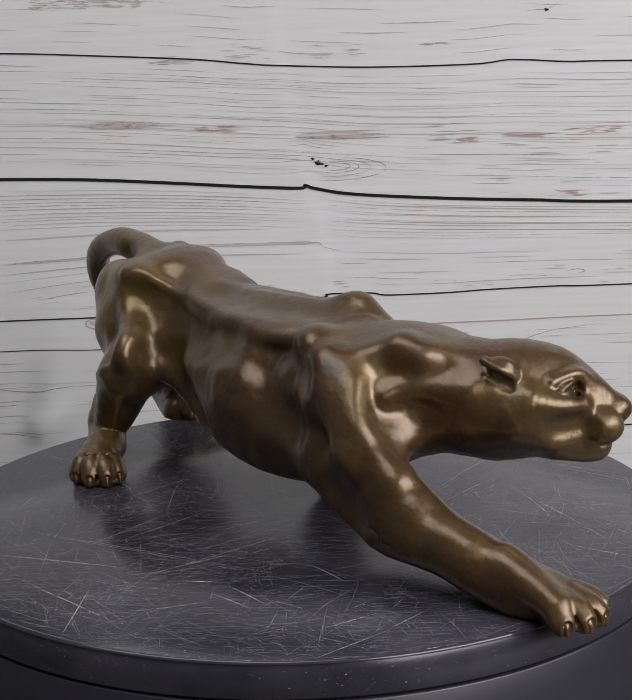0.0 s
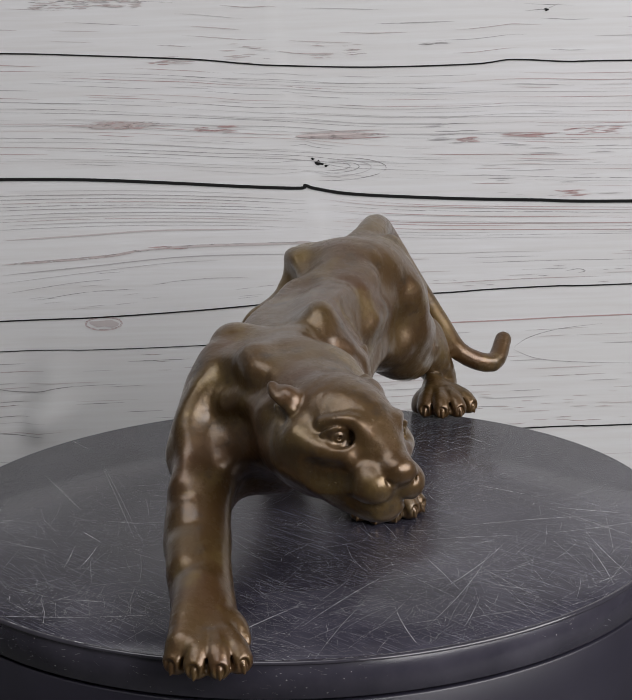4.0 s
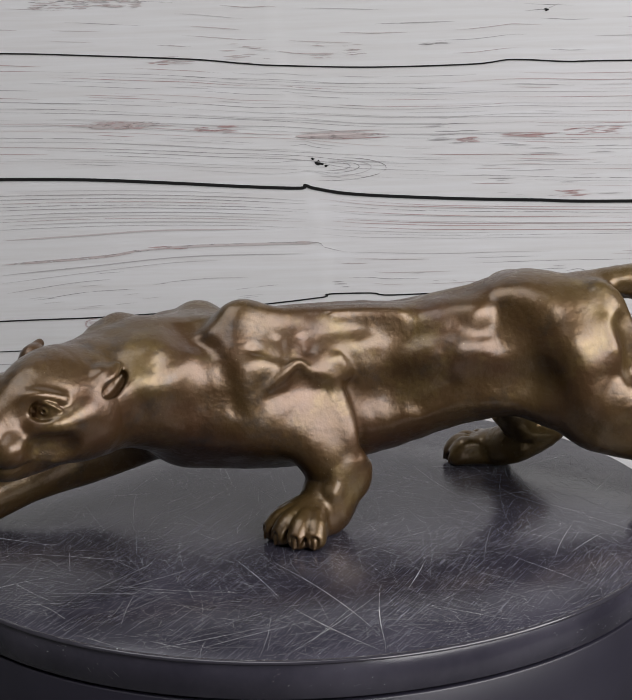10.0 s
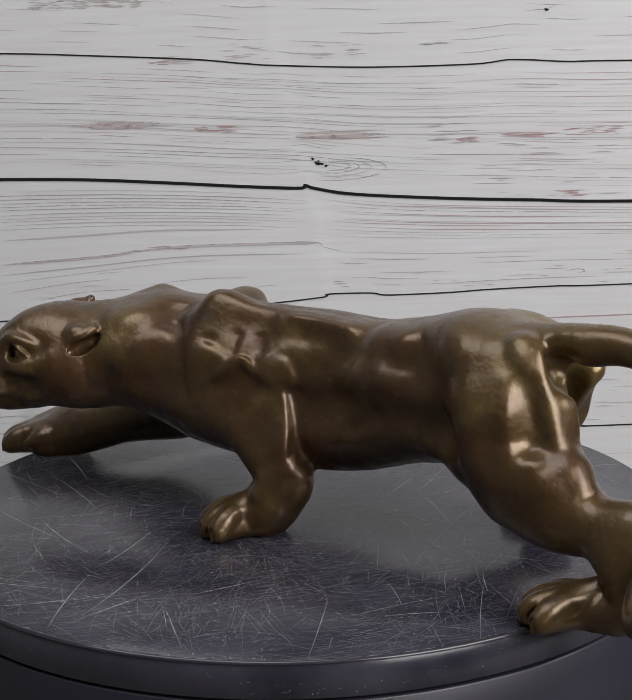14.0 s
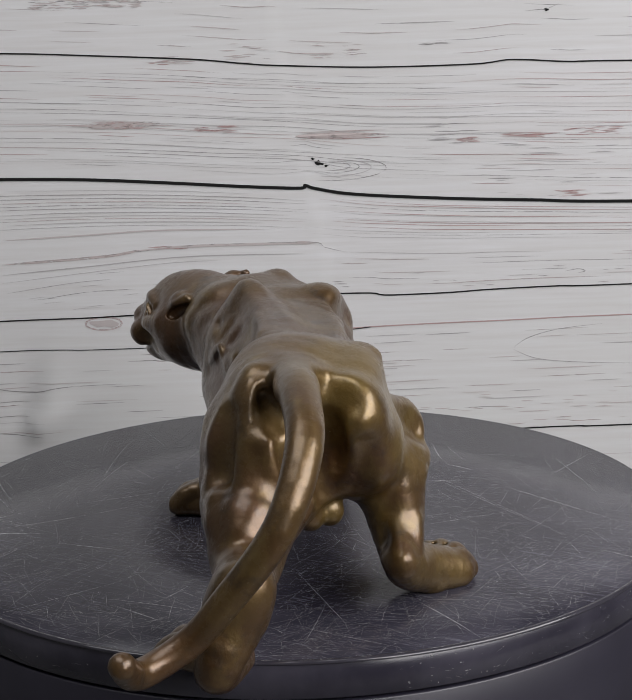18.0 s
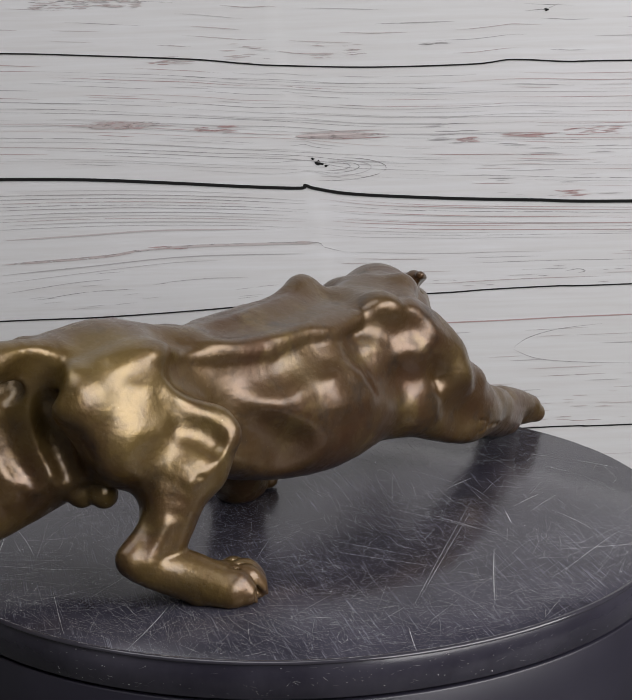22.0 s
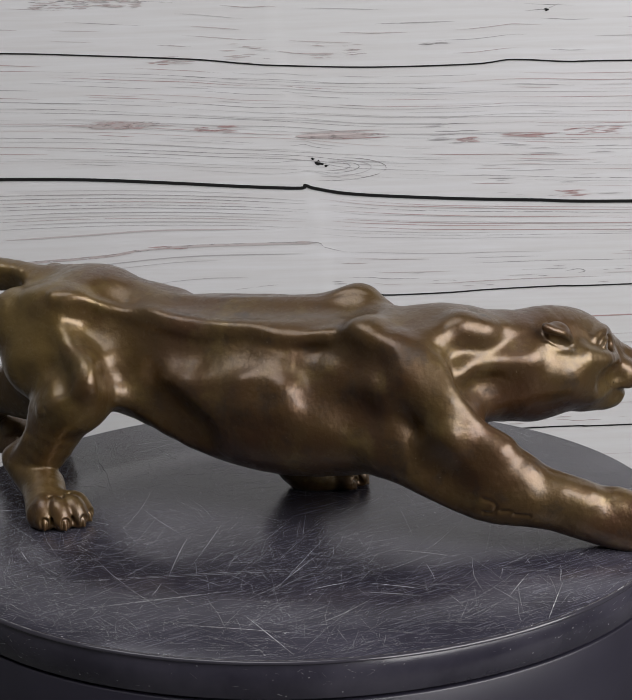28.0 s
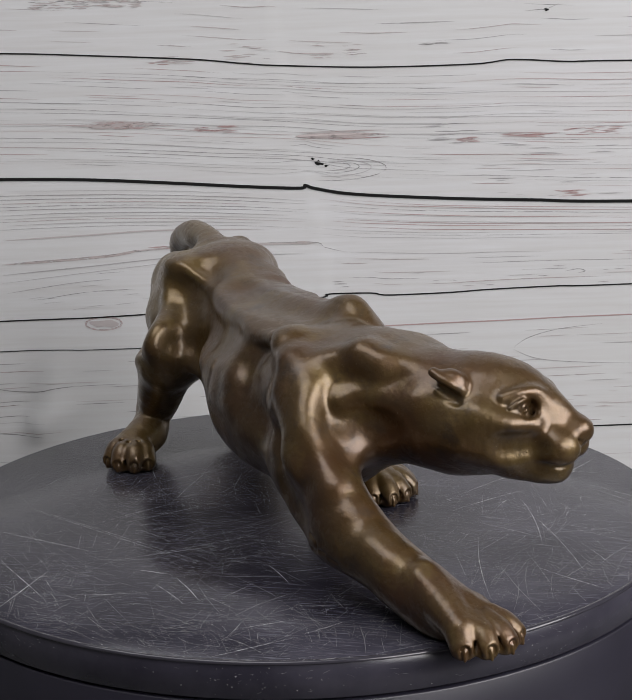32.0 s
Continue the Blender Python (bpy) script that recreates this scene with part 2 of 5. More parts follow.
def crease_x(z):
    for (x0, z0), (x1, z1) in zip(CREASE, CREASE[1:]):
        if z >= z1:
            return x0 + (x1 - x0) * max(0, min(1, (z0 - z) / (z0 - z1)))
    return CREASE[-1][0]


def cloth_y(x, z):
    """The hanging cloth's surface: a crease down the middle, soft folds at the lower west side."""
    d = (x - crease_x(z)) / 0.005
    y = -0.0007 * math.exp(-d * d) + 0.0004 * math.tanh(d * 0.7)
    y += 0.004 * noise.noise(Vector((x * 2.2, z * 1.7, 3.1)))
    # a dented fold
    fx, fz = x + 0.318 - 0.25 * (z + 0.07), z + 0.075
    y += 0.0042 * math.exp(-(fx / 0.018) ** 2 - (fz / 0.050) ** 2)
    y -= 0.0042 * math.exp(-((fx - 0.032) / 0.019) ** 2 - (fz / 0.055) ** 2)
    y -= 0.003 * math.exp(-((fx + 0.04) / 0.025) ** 2 - (fz / 0.07) ** 2)
    # its sharp lower end
    d = (x + 0.3206) * 0.918 + (z + 0.0619) * 0.396
    s = (x + 0.3206) * 0.396 - (z + 0.0619) * 0.918
    y -= 0.0065 * math.exp(-((s - 0.040) / 0.017) ** 2) * math.exp(d / 0.013 if d < 0 else -d / 0.05)
    return BACK_Y + y


def on_cloth(x, z):
    return (x, cloth_y(x, z) - 0.0006, z)


def over_print(x, z):
    return (x, cloth_y(x, z) - 0.0011, z)


def backdrop():
    xs = [-0.95 + 0.05 * i for i in range(11)] + [-0.42 + 0.0075 * i for i in range(113)] + [0.45 + 0.05 * i for i in range(11)]
    zs = [-0.90 + 0.05 * i for i in range(14)] + [-0.2 + 0.0075 * i for i in range(81)] + [0.45 + 0.05 * i for i in range(22)]
    verts = [(x, cloth_y(x, z), z) for z in zs for x in xs]
    n = len(xs)
    faces = [(j * n + i, j * n + i + 1, (j + 1) * n + i + 1, (j + 1) * n + i) for j in range(len(zs) - 1) for i in range(n - 1)]
    # the back of the cloth, a little behind
    k = len(verts)
    verts += [(x, y + 0.0015, z) for x, y, z in verts]
    faces += [tuple(k + v for v in reversed(f)) for f in faces]
    me = bpy.data.meshes.new("backdrop")
    me.from_pydata(verts, [], faces)
    cloth = tagged(smooth(mesh_part("backdrop", me, CLOTH)), "white printed wood-plank cloth hanging with a crease and folds", "backdrop", kind="structure")

    rng = random.Random(5)
    for line, width in ((SEAM_A, 0.0016), (SEAM_B, 0.0036), (SEAM_C, 0.0016), (SEAM_D, 0.0010), (SEAM_F, 0.0016)):
        s = Strokes(over_print)
        pts = [(x, z + 0.0006 * (rng.random() - 0.5)) for x, z in line]
        s.add(pts, width, 0, 26)
        mesh_part("printed_seam", s.mesh("printed_seam"), INK_SEAM, cloth, "black printed plank seam")
    s = Strokes(on_cloth)
    s.add(SEAM_E, 0.0014, 0, 20)
    mesh_part("printed_seam", s.mesh("printed_seam"), INK_RED, cloth, "thin brown printed plank seam")

    grain, red, smudge = Strokes(on_cloth), Strokes(on_cloth), Strokes(on_cloth)

    def bent(x, z):
        """The crease pulls the printed lines up a little."""
        d = (x - crease_x(z)) / 0.014
        return z + 0.0022 * math.exp(-d * d)

    def grain_band(top, bottom, rows, x0, x1, short, width, inks):
        for i in range(rows):
            f = 0.08 + 0.80 * (i + 0.5 + 0.5 * (rng.random() - 0.5)) / rows
            x = x0 + rng.random() * 0.05
            drift = (rng.random() - 0.5) * 0.004
            while x < x1:
                length = rng.uniform(0.03, 0.10) if rng.random() < short else rng.uniform(0.18, 0.60)
                pts = []
                for j in range(7):
                    xx = min(x + length * j / 6, x1 + 0.02)
                    zz = height_of(top, xx) * (1 - f) + height_of(bottom, xx) * f
                    pts.append((xx, bent(xx, zz + drift + 0.0010 * noise.noise(Vector((xx * 9, f * 31, i))))))
                rng.choice(inks).add(pts, width * rng.uniform(0.6, 1.3), 0.3, 5)
                x += length + rng.uniform(0.01, 0.06 + 0.10 * short)
                drift += (rng.random() - 0.5) * 0.003

    sky = tuple((x, z + 0.075) for x, z in SEAM_A)
    low = tuple((x, -0.122 + 0.01 * x) for x in (-0.9, -0.4, -0.2, 0.0, 0.2, 0.4, 0.9))
    lower = tuple((x, -0.23) for x in (-0.9, 0.9))
    half = tuple((x, 0.5 * z + 0.5 * height_of(SEAM_C, x)) for x, z in SEAM_B)
    grain_band(sky, SEAM_A, 5, -0.40, 0.42, 1.0, 0.0007, [grain, smudge])
    grain_band(SEAM_A, SEAM_B, 34, -0.40, 0.42, 0.5, 0.00045, [grain, grain, grain, red])
    grain_band(SEAM_B, half, 13, 0.022, 0.42, 0.0, 0.0006, [grain, grain, grain, red])
    grain_band(half, SEAM_C, 6, 0.05, 0.42, 0.8, 0.0007, [grain, smudge])
    # grain that arches over the west half of the plank
    for i in range(11):
        f = i / 10 + 0.03 * rng.random()
        z0, z1, z2 = 0.1800 - 0.046 * f, 0.1755 - 0.039 * f, 0.1640 - 0.036 * f
        cut0, cut1 = (0.0, 1.0) if i % 3 else (0.16 * rng.random(), 1.0 - 0.3 * rng.random())
        pts = []
        for j in range(13):
            q = cut0 + (cut1 - cut0) * j / 12
            x = -0.372 + 0.393 * q
            a, b, c = (1 - q) * (1 - 1.667 * q), 4.167 * q * (1 - q), q * (2.5 * q - 1.5)
            pts.append((x, a * z0 + b * z1 + c * z2 + 0.0006 * noise.noise(Vector((x * 14, i, 2.2)))))
        (smudge if i in (3, 8) else grain).add(pts, rng.uniform(0.0005, 0.0010), 0.25, 3)
    for i in range(16):
        x, z = rng.uniform(-0.33, -0.04), rng.uniform(0.034, 0.082)
        grain.add([(x, z), (x + 0.012, z + 0.0012), (x + rng.uniform(0.02, 0.035), z + 0.002)], 0.0005, 0.5, 4)
    grain_band(SEAM_D, low, 9, -0.40, 0.10, 0.9, 0.0008, [grain, smudge])
    grain_band(SEAM_E, low, 12, 0.06, 0.42, 1.0, 0.0008, [grain, smudge, smudge])
    grain_band(low, lower, 6, -0.40, 0.42, 0.9, 0.0008, [grain, smudge])

    def flecks(x0, x1, z0, z1, count, ink, size):
        for _ in range(count):
            x, q = rng.uniform(x0, x1), rng.uniform(0.5, 1.4)
            z = z0 + (z1 - z0) * rng.random()
            ink.add([(x, z), (x + 0.5 * size * q, z + 0.0006 * (rng.random() - 0.5)), (x + size * q, z + 0.001 * (rng.random() - 0.5))], 0.0008 * q, 0.45, 4)

    # long sweeping lines of the west plank
    smudge.add([(-0.3281, 0.1236), (-0.2315, 0.1273), (-0.1486, 0.1305), (-0.0291, 0.1284)], 0.0018, 0.2, 8)
    smudge.add([(-0.3301, 0.0956), (-0.2145, 0.1020), (-0.1727, 0.1083)], 0.0030, 0.2, 8)
    smudge.add([(-0.1866, 0.1068), (-0.1173, 0.1109), (-0.0481, 0.1112), (0.0258, 0.1109)], 0.0030, 0.3, 8)
    grain.add([(-0.3301, 0.0966), (-0.2145, 0.1032), (-0.1173, 0.1118), (-0.0481, 0.1122), (0.0258, 0.1116), (0.0400, 0.1050), (0.0640, 0.0985)], 0.0009, 0.3, 8)
    grain.add([(-0.3309, 0.0834), (-0.2336, 0.0908), (-0.1178, 0.0992), (0.0162, 0.0985)], 0.0012, 0.2, 8)
    grain.add([(-0.3316, 0.0740), (-0.2340, 0.0838), (-0.1412, 0.0923), (-0.0811, 0.0938)], 0.0007, 0.2, 8)
    grain.add([(-0.2820, 0.0550), (-0.2353, 0.0611), (-0.1796, 0.0633)], 0.0006, 0.2, 8)
    grain.add([(-0.1469, 0.0699), (-0.0958, 0.0731), (-0.0494, 0.0726)], 0.0005, 0.2, 8)
    grain.add([(-0.3278, 0.0620), (-0.2532, 0.0721), (-0.2067, 0.0754)], 0.0006, 0.2, 8)
    # rust-coloured smears and knots of the print
    flecks(-0.222, -0.190, 0.2470, 0.2565, 34, smudge, 0.026)
    flecks(-0.247, -0.154, 0.2483, 0.2553, 30, smudge, 0.030)
    flecks(-0.207, -0.173, 0.2472, 0.2552, 16, red, 0.016)
    flecks(-0.120, -0.070, 0.2399, 0.2470, 15, red, 0.015)
    flecks(-0.090, -0.063, 0.2430, 0.2478, 6, red, 0.012)
    flecks(0.003, 0.074, 0.2289, 0.2379, 24, smudge, 0.040)
    flecks(0.008, 0.079, 0.2284, 0.2374, 12, red, 0.030)
    flecks(0.144, 0.198, 0.2198, 0.2500, 16, grain, 0.022)
    flecks(0.190, 0.206, 0.2212, 0.2263, 14, red, 0.012)
    flecks(0.240, 0.277, 0.2254, 0.2305, 14, red, 0.024)
    flecks(0.306, 0.372, 0.2262, 0.2343, 22, red, 0.014)
    flecks(-0.158, -0.118, 0.3172, 0.3255, 16, smudge, 0.020)
    flecks(-0.153, -0.133, 0.3175, 0.3214, 5, red, 0.010)
    flecks(-0.283, -0.157, 0.3810, 0.3916, 70, smudge, 0.012)
    flecks(-0.283, -0.158, 0.3801, 0.3897, 30, grain, 0.008)
    flecks(0.026, 0.084, 0.3189, 0.3361, 20, smudge, 0.012)
    flecks(0.146, 0.176, 0.3308, 0.3337, 8, grain, 0.012)
    flecks(-0.079, -0.015, 0.3167, 0.3403, 14, smudge, 0.016)
    flecks(0.302, 0.331, 0.1557, 0.1634, 14, red, 0.016)
    flecks(-0.164, -0.131, 0.1085, 0.1120, 9, red, 0.014)
    flecks(-0.005, 0.016, 0.1090, 0.1131, 8, smudge, 0.020)
    flecks(0.205, 0.362, 0.1564, 0.2277, 22, grain, 0.024)
    flecks(0.024, 0.383, 0.0552, 0.0761, 14, grain, 0.012)
    flecks(0.088, 0.382, -0.1178, -0.0741, 40, smudge, 0.016)
    flecks(-0.186, -0.071, -0.0358, -0.0144, 14, smudge, 0.020)
    for x, z, rx, rz in ((-0.1943, 0.2510, 0.026, 0.0035), (0.0612, 0.2323, 0.044, 0.0028), (-0.218, 0.0235, 0.015, 0.0046)):
        smudge.blot(x, z, rx, rz, rng)
    for ring in range(2):
        pts = [(-0.218 + (0.0215 - 0.0012 * ring) * math.cos(a), 0.0235 + (0.0080 - 0.001 * ring) * math.sin(a)) for a in [math.tau * i / 12 for i in range(13)]]
        red.add(pts, 0.0005, 0, 3)
    for x, z, q in ((0.035, 0.2015, 0.0042), (0.043, 0.1985, 0.0022), (0.028, 0.207, 0.002), (0.292, 0.366, 0.0022)):
        s = Strokes(on_cloth)
        s.blot(x, z, q, q * 0.7, rng, 0.45)
        mesh_part("printed_knot", s.mesh("printed_knot"), INK_SEAM, cloth, "small dark printed knot")
    for q in (0.012, 0.018, 0.026, 0.036):
        pts = [(0.050 + q * 1.7 * math.cos(a), 0.199 - 0.12 * q + q * 0.36 * math.sin(a)) for a in [-1.9 + 3.6 * i / 10 for i in range(11)]]
        grain.add(pts, 0.0008, 0.2, 4)
    grain.add([(0.268, 0.3650), (0.285, 0.3665), (0.292, 0.3665), (0.306, 0.3725)], 0.0009, 0.4, 6)
    grain.add([(0.256, -0.020), (0.275, -0.008), (0.31, 0.001), (0.36, 0.006)], 0.0008, 0.4, 8)
    grain.add([(0.256, -0.022), (0.285, -0.034), (0.34, -0.040), (0.41, -0.043)], 0.0007, 0.3, 8)
    grain.add([(0.315, 0.069), (0.330, 0.0715), (0.339, 0.069), (0.330, 0.0665)], 0.0010, 0.3, 5)
    grain.add([(-0.36, -0.047), (-0.325, -0.055), (-0.30, -0.056), (-0.27, -0.051), (-0.2, -0.049)], 0.0010, 0.3, 6)
    grain.add([(-0.36, -0.104), (-0.31, -0.109), (-0.295, -0.110)], 0.0011, 0.2, 6)
    for s, ink, name in ((grain, INK_GRAIN, "printed_grain"), (red, INK_RED, "printed_red_grain"), (smudge, INK_SMUDGE, "printed_smudge")):
        tagged(mesh_part(name, s.mesh(name), ink, cloth), kind="stuff")


# ---- the turntable ----
def turntable():
    table = tagged(new("turntable"), "round black display turntable with a scratched rotating top", "turntable")
    r = DISC_R
    base = part("base", lathe_bm([(0, -0.0290), (r - 0.004, -0.0290), (r - 0.0012, -0.0294), (r - 0.0004, -0.0304), (r - 0.0004, TABLE_Z + 0.004), (r - 0.003, TABLE_Z), (0, TABLE_Z)], 180),
                BASE_BLACK, table, "fixed matt black drum")
    smooth(base)
    platter = part("platter", lathe_bm([(0, 0), (r * 0.5, 0), (r - 0.0030, 0), (r - 0.0026, -0.0006), (r - 0.0008, -0.0024), (r, -0.0262), (r - 0.0006, -0.0268), (r - 0.004, -0.0270), (0, -0.0270)], 240),
                   LAMINATE, table, "scratched glossy black top")
    smooth(platter)
    smooth(part("edge", lathe_bm([(r - 0.0030, 0), (r - 0.0024, 0.00002), (r - 0.0018, -0.00008), (r - 0.0012, -0.0003), (r - 0.0007, -0.0007), (r - 0.0003, -0.0012), (r - 0.00005, -0.0018), (r, -0.0024), (r - 0.0008, -0.0026)], 240),
                EDGE, platter, "polished worn edge"))
    part("spindle", lathe_bm([(0.05, -0.0265), (0.05, -0.0295)], 32), BASE_BLACK, table)
    return table, platter


def scratches(platter):
    """Fine scratches on the top, most of them in the ring that is used most."""
    rng = random.Random(11)
    level = itertools.cycle(0.000006 + 0.0000004 * i for i in range(40))
    depth = [0.00001]
    taken = collections.Counter()
    s = Strokes(lambda x, y: (x, y, depth[0]))

    def one(x, y, a, length, width, bend):
        pts = [(x + q * length * math.cos(a) - bend * q * q * length * math.sin(a), y + q * length * math.sin(a) + bend * q * q * length * math.cos(a)) for q in (-0.5, 0.0, 0.5)]
        cells = {(round(px / 0.0016), round(py / 0.0016)) for px, py in spline(pts, 12)}
        if all(math.hypot(*p) < DISC_R - 0.0025 for p in pts) and not any(taken[c] > 2 for c in cells):
            taken.update(cells)
            depth[0] = next(level)
            s.add(pts, width, 0.45, 2)

    # hatching that runs in a few main directions, patch by patch
    for _ in range(13000):
        rad = DISC_R * math.sqrt(rng.uniform(0.01, 1.0))
        th = rng.uniform(0, math.tau)
        x, y = rad * math.cos(th), rad * math.sin(th)
        if noise.noise(Vector((x * 9, y * 9, 4.0))) < rng.uniform(-0.55, 0.35):
            continue
        main = 2.6 * noise.noise(Vector((x * 5, y * 5, 9.0)))
        a = th + math.pi / 2 + main + rng.choice((-0.9, 0.0, 0.0, 0.5, 1.2)) + rng.gauss(0, 0.25)
        one(x, y, a, rng.choice((0.004, 0.010, 0.020, 0.034, 0.06)) * rng.uniform(0.6, 1.5), rng.choice((0.00009, 0.00012, 0.00016, 0.00022)), rng.gauss(0, 0.10))
    for _ in range(420):
        rad = DISC_R * math.sqrt(rng.uniform(0.05, 0.97))
        th = rng.uniform(0, math.tau)
        one(rad * math.cos(th), rad * math.sin(th), th + math.pi / 2 + rng.gauss(0, 0.7), rng.uniform(0.02, 0.11), rng.choice((0.00014, 0.0002, 0.0003, 0.0004)), rng.gauss(0, 0.10))
    # small scuffed spots, scribbled over and over
    for _ in range(46):
        rad = DISC_R * math.sqrt(rng.uniform(0.08, 0.92))
        th, turn = rng.uniform(0, math.tau), rng.uniform(0, math.tau)
        for _ in range(26):
            x, y = rad * math.cos(th) + rng.gauss(0, 0.008), rad * math.sin(th) + rng.gauss(0, 0.008)
            one(x, y, turn + rng.gauss(0, 0.5), rng.uniform(0.002, 0.012), rng.choice((0.00014, 0.00022, 0.0003)), rng.gauss(0, 0.2))
    for _ in range(1100):
        rad = DISC_R * math.sqrt(rng.uniform(0.02, 0.98))
        th = rng.uniform(0, math.tau)
        q = rng.choice((0.0002, 0.0002, 0.0003, 0.0006))
        depth[0] = next(level)
        s.blot(rad * math.cos(th), rad * math.sin(th), q, q * 0.8, rng)
    # the bright highlight along the rim, painted as short pale arcs
    for i in range(150):
        a0 = math.tau * i / 150
        if rng.random() < 0.85:
            arc = [((DISC_R - 0.0024) * math.cos(a0 + q), (DISC_R - 0.0024) * math.sin(a0 + q)) for q in (0, 0.012, 0.024, 0.038)]
            depth[0] = next(level)
            s.add(arc, rng.choice((0.0003, 0.0005, 0.0007)), 0.3, 3)
    # chips along the rim
    for _ in range(900):
        th = rng.uniform(0, math.tau)
        if noise.noise(Vector((3 * math.cos(th), 3 * math.sin(th), 7.0))) < rng.uniform(-0.3, 0.4):
            continue
        rad, q = DISC_R - 0.0026 - abs(rng.gauss(0, 0.0016)), rng.choice((0.00015, 0.00025, 0.0004))
        depth[0] = next(level)
        s.blot(rad * math.cos(th), rad * math.sin(th), q * 1.5, q, rng)
    tagged(mesh_part("hatching_and_rim_glint", s.mesh("hatching_and_rim_glint"), SCRATCH_AND_GLINT, platter, "pale scratches, dust and painted rim highlight"), kind="stuff")
    # the long deep ones, each with its own place
    s = Strokes(lambda x, y: (x, y, 0.00003))

    def deep(x, y, a, length, width, bend):
        pts = [(x + q * length * math.cos(a) - bend * (q * q - 0.12) * length * math.sin(a), y + q * length * math.sin(a) + bend * (q * q - 0.12) * length * math.cos(a)) for q in (-0.5, -0.2, 0.15, 0.5)]
        s.add(pts, width, 0.5, 8)

    deep(-0.0758, -0.1149, 0.536, 0.0931, 0.00035, -0.02)
    deep(-0.0740, -0.1548, -0.174, 0.0310, 0.00060, -0.01)
    deep(-0.0512, -0.1923, -0.853, 0.0436, 0.00030, -0.09)
    deep(-0.0374, -0.1850, -0.946, 0.0482, 0.00060, -0.07)
    deep(0.0332, -0.2361, 0.562, 0.0486, 0.00045, -0.03)
    deep(0.0339, -0.2743, 0.695, 0.0665, 0.00060, -0.01)
    deep(0.0199, -0.1455, -0.960, 0.0452, 0.00060, -0.08)
    deep(-0.0016, -0.1788, 1.110, 0.0354, 0.00035, 0.06)
    deep(0.0730, -0.2361, 0.828, 0.0350, 0.00035, 0.04)
    deep(0.1913, -0.0533, -0.181, 0.0980, 0.00030, -0.04)
    deep(0.2467, -0.0709, 2.079, 0.0612, 0.00030, 0.07)
    deep(0.2113, -0.0387, 1.982, 0.1606, 0.00030, 0.11)
    deep(0.1791, -0.0273, 2.660, 0.0737, 0.00045, 0.02)
    deep(0.2262, -0.1172, 2.548, 0.0649, 0.00045, -0.09)
    deep(0.1638, -0.1058, 1.768, 0.1228, 0.00060, -0.09)
    deep(0.1508, -0.1735, 1.629, 0.0749, 0.00060, -0.06)
    deep(0.2486, 0.0821, 2.562, 0.1034, 0.00060, -0.07)
    deep(0.2568, 0.0628, 2.444, 0.0813, 0.00060, 0.06)
    deep(0.2037, 0.1277, -0.011, 0.0779, 0.00035, 0.02)
    deep(0.2787, 0.0449, 1.524, 0.0420, 0.00035, -0.02)
    deep(-0.0111, 0.2398, -0.193, 0.0477, 0.00060, 0.03)
    deep(0.1590, 0.1001, -2.193, 0.1626, 0.00060, 0.13)
    deep(0.1794, 0.1525, -2.685, 0.0872, 0.00045, -0.08)
    deep(0.2016, 0.1295, 3.034, 0.1342, 0.00045, 0.05)
    deep(0.2112, 0.1311, -2.029, 0.0989, 0.00060, -0.09)
    deep(0.1657, -0.0590, 1.167, 0.0585, 0.00030, -0.05)
    deep(0.1482, 0.0398, -2.269, 0.0897, 0.00045, 0.07)
    deep(0.1502, 0.2031, 1.508, 0.0725, 0.00035, -0.00)
    deep(0.1923, -0.0051, 1.817, 0.1057, 0.00045, 0.11)
    deep(0.0572, 0.2386, 1.131, 0.0968, 0.00030, -0.02)
    deep(-0.0106, 0.2220, -3.010, 0.0839, 0.00035, -0.10)
    deep(-0.0111, 0.2025, 1.453, 0.0429, 0.00045, -0.11)
    deep(-0.0569, 0.2497, 1.148, 0.1051, 0.00045, 0.04)
    deep(0.1001, 0.1463, -2.971, 0.0563, 0.00060, 0.04)
    deep(-0.1244, -0.0850, -0.508, 0.2283, 0.00030, -0.01)
    deep(-0.1869, -0.1024, -0.348, 0.1057, 0.00035, 0.02)
    deep(-0.1012, -0.0263, -2.361, 0.1013, 0.00030, -0.02)
    deep(-0.0916, -0.1320, -2.870, 0.0455, 0.00030, 0.08)
    deep(-0.0047, -0.1529, -3.003, 0.0515, 0.00030, -0.07)
    deep(-0.1635, -0.1870, -0.825, 0.0927, 0.00060, -0.05)
    deep(-0.0485, -0.1947, -0.808, 0.0419, 0.00045, -0.11)
    deep(-0.2786, -0.0118, -0.164, 0.0409, 0.00045, -0.04)
    deep(-0.2329, -0.0133, -0.886, 0.0317, 0.00035, 0.04)
    deep(-0.0669, -0.1046, 0.652, 0.1199, 0.00030, -0.00)
    deep(-0.1341, -0.0830, -0.522, 0.2102, 0.00030, -0.01)
    deep(-0.1741, -0.1062, -0.349, 0.0966, 0.00035, -0.01)
    deep(-0.1575, -0.2034, -1.691, 0.0752, 0.00060, -0.01)
    deep(-0.1695, -0.1795, -0.837, 0.1026, 0.00030, 0.04)
    deep(-0.1308, -0.0333, 0.880, 0.0900, 0.00045, -0.05)
    deep(-0.0938, -0.2012, 0.248, 0.0548, 0.00060, 0.12)
    deep(-0.2071, 0.1534, 2.613, 0.0767, 0.00060, -0.06)
    deep(-0.1607, 0.2109, 3.138, 0.0831, 0.00030, 0.01)
    deep(-0.0797, 0.2014, -1.876, 0.0422, 0.00045, -0.07)
    tagged(mesh_part("deep_scoring", s.mesh("deep_scoring"), SCRATCH_DEEP, platter, "long pale deep scratches"), kind="stuff")
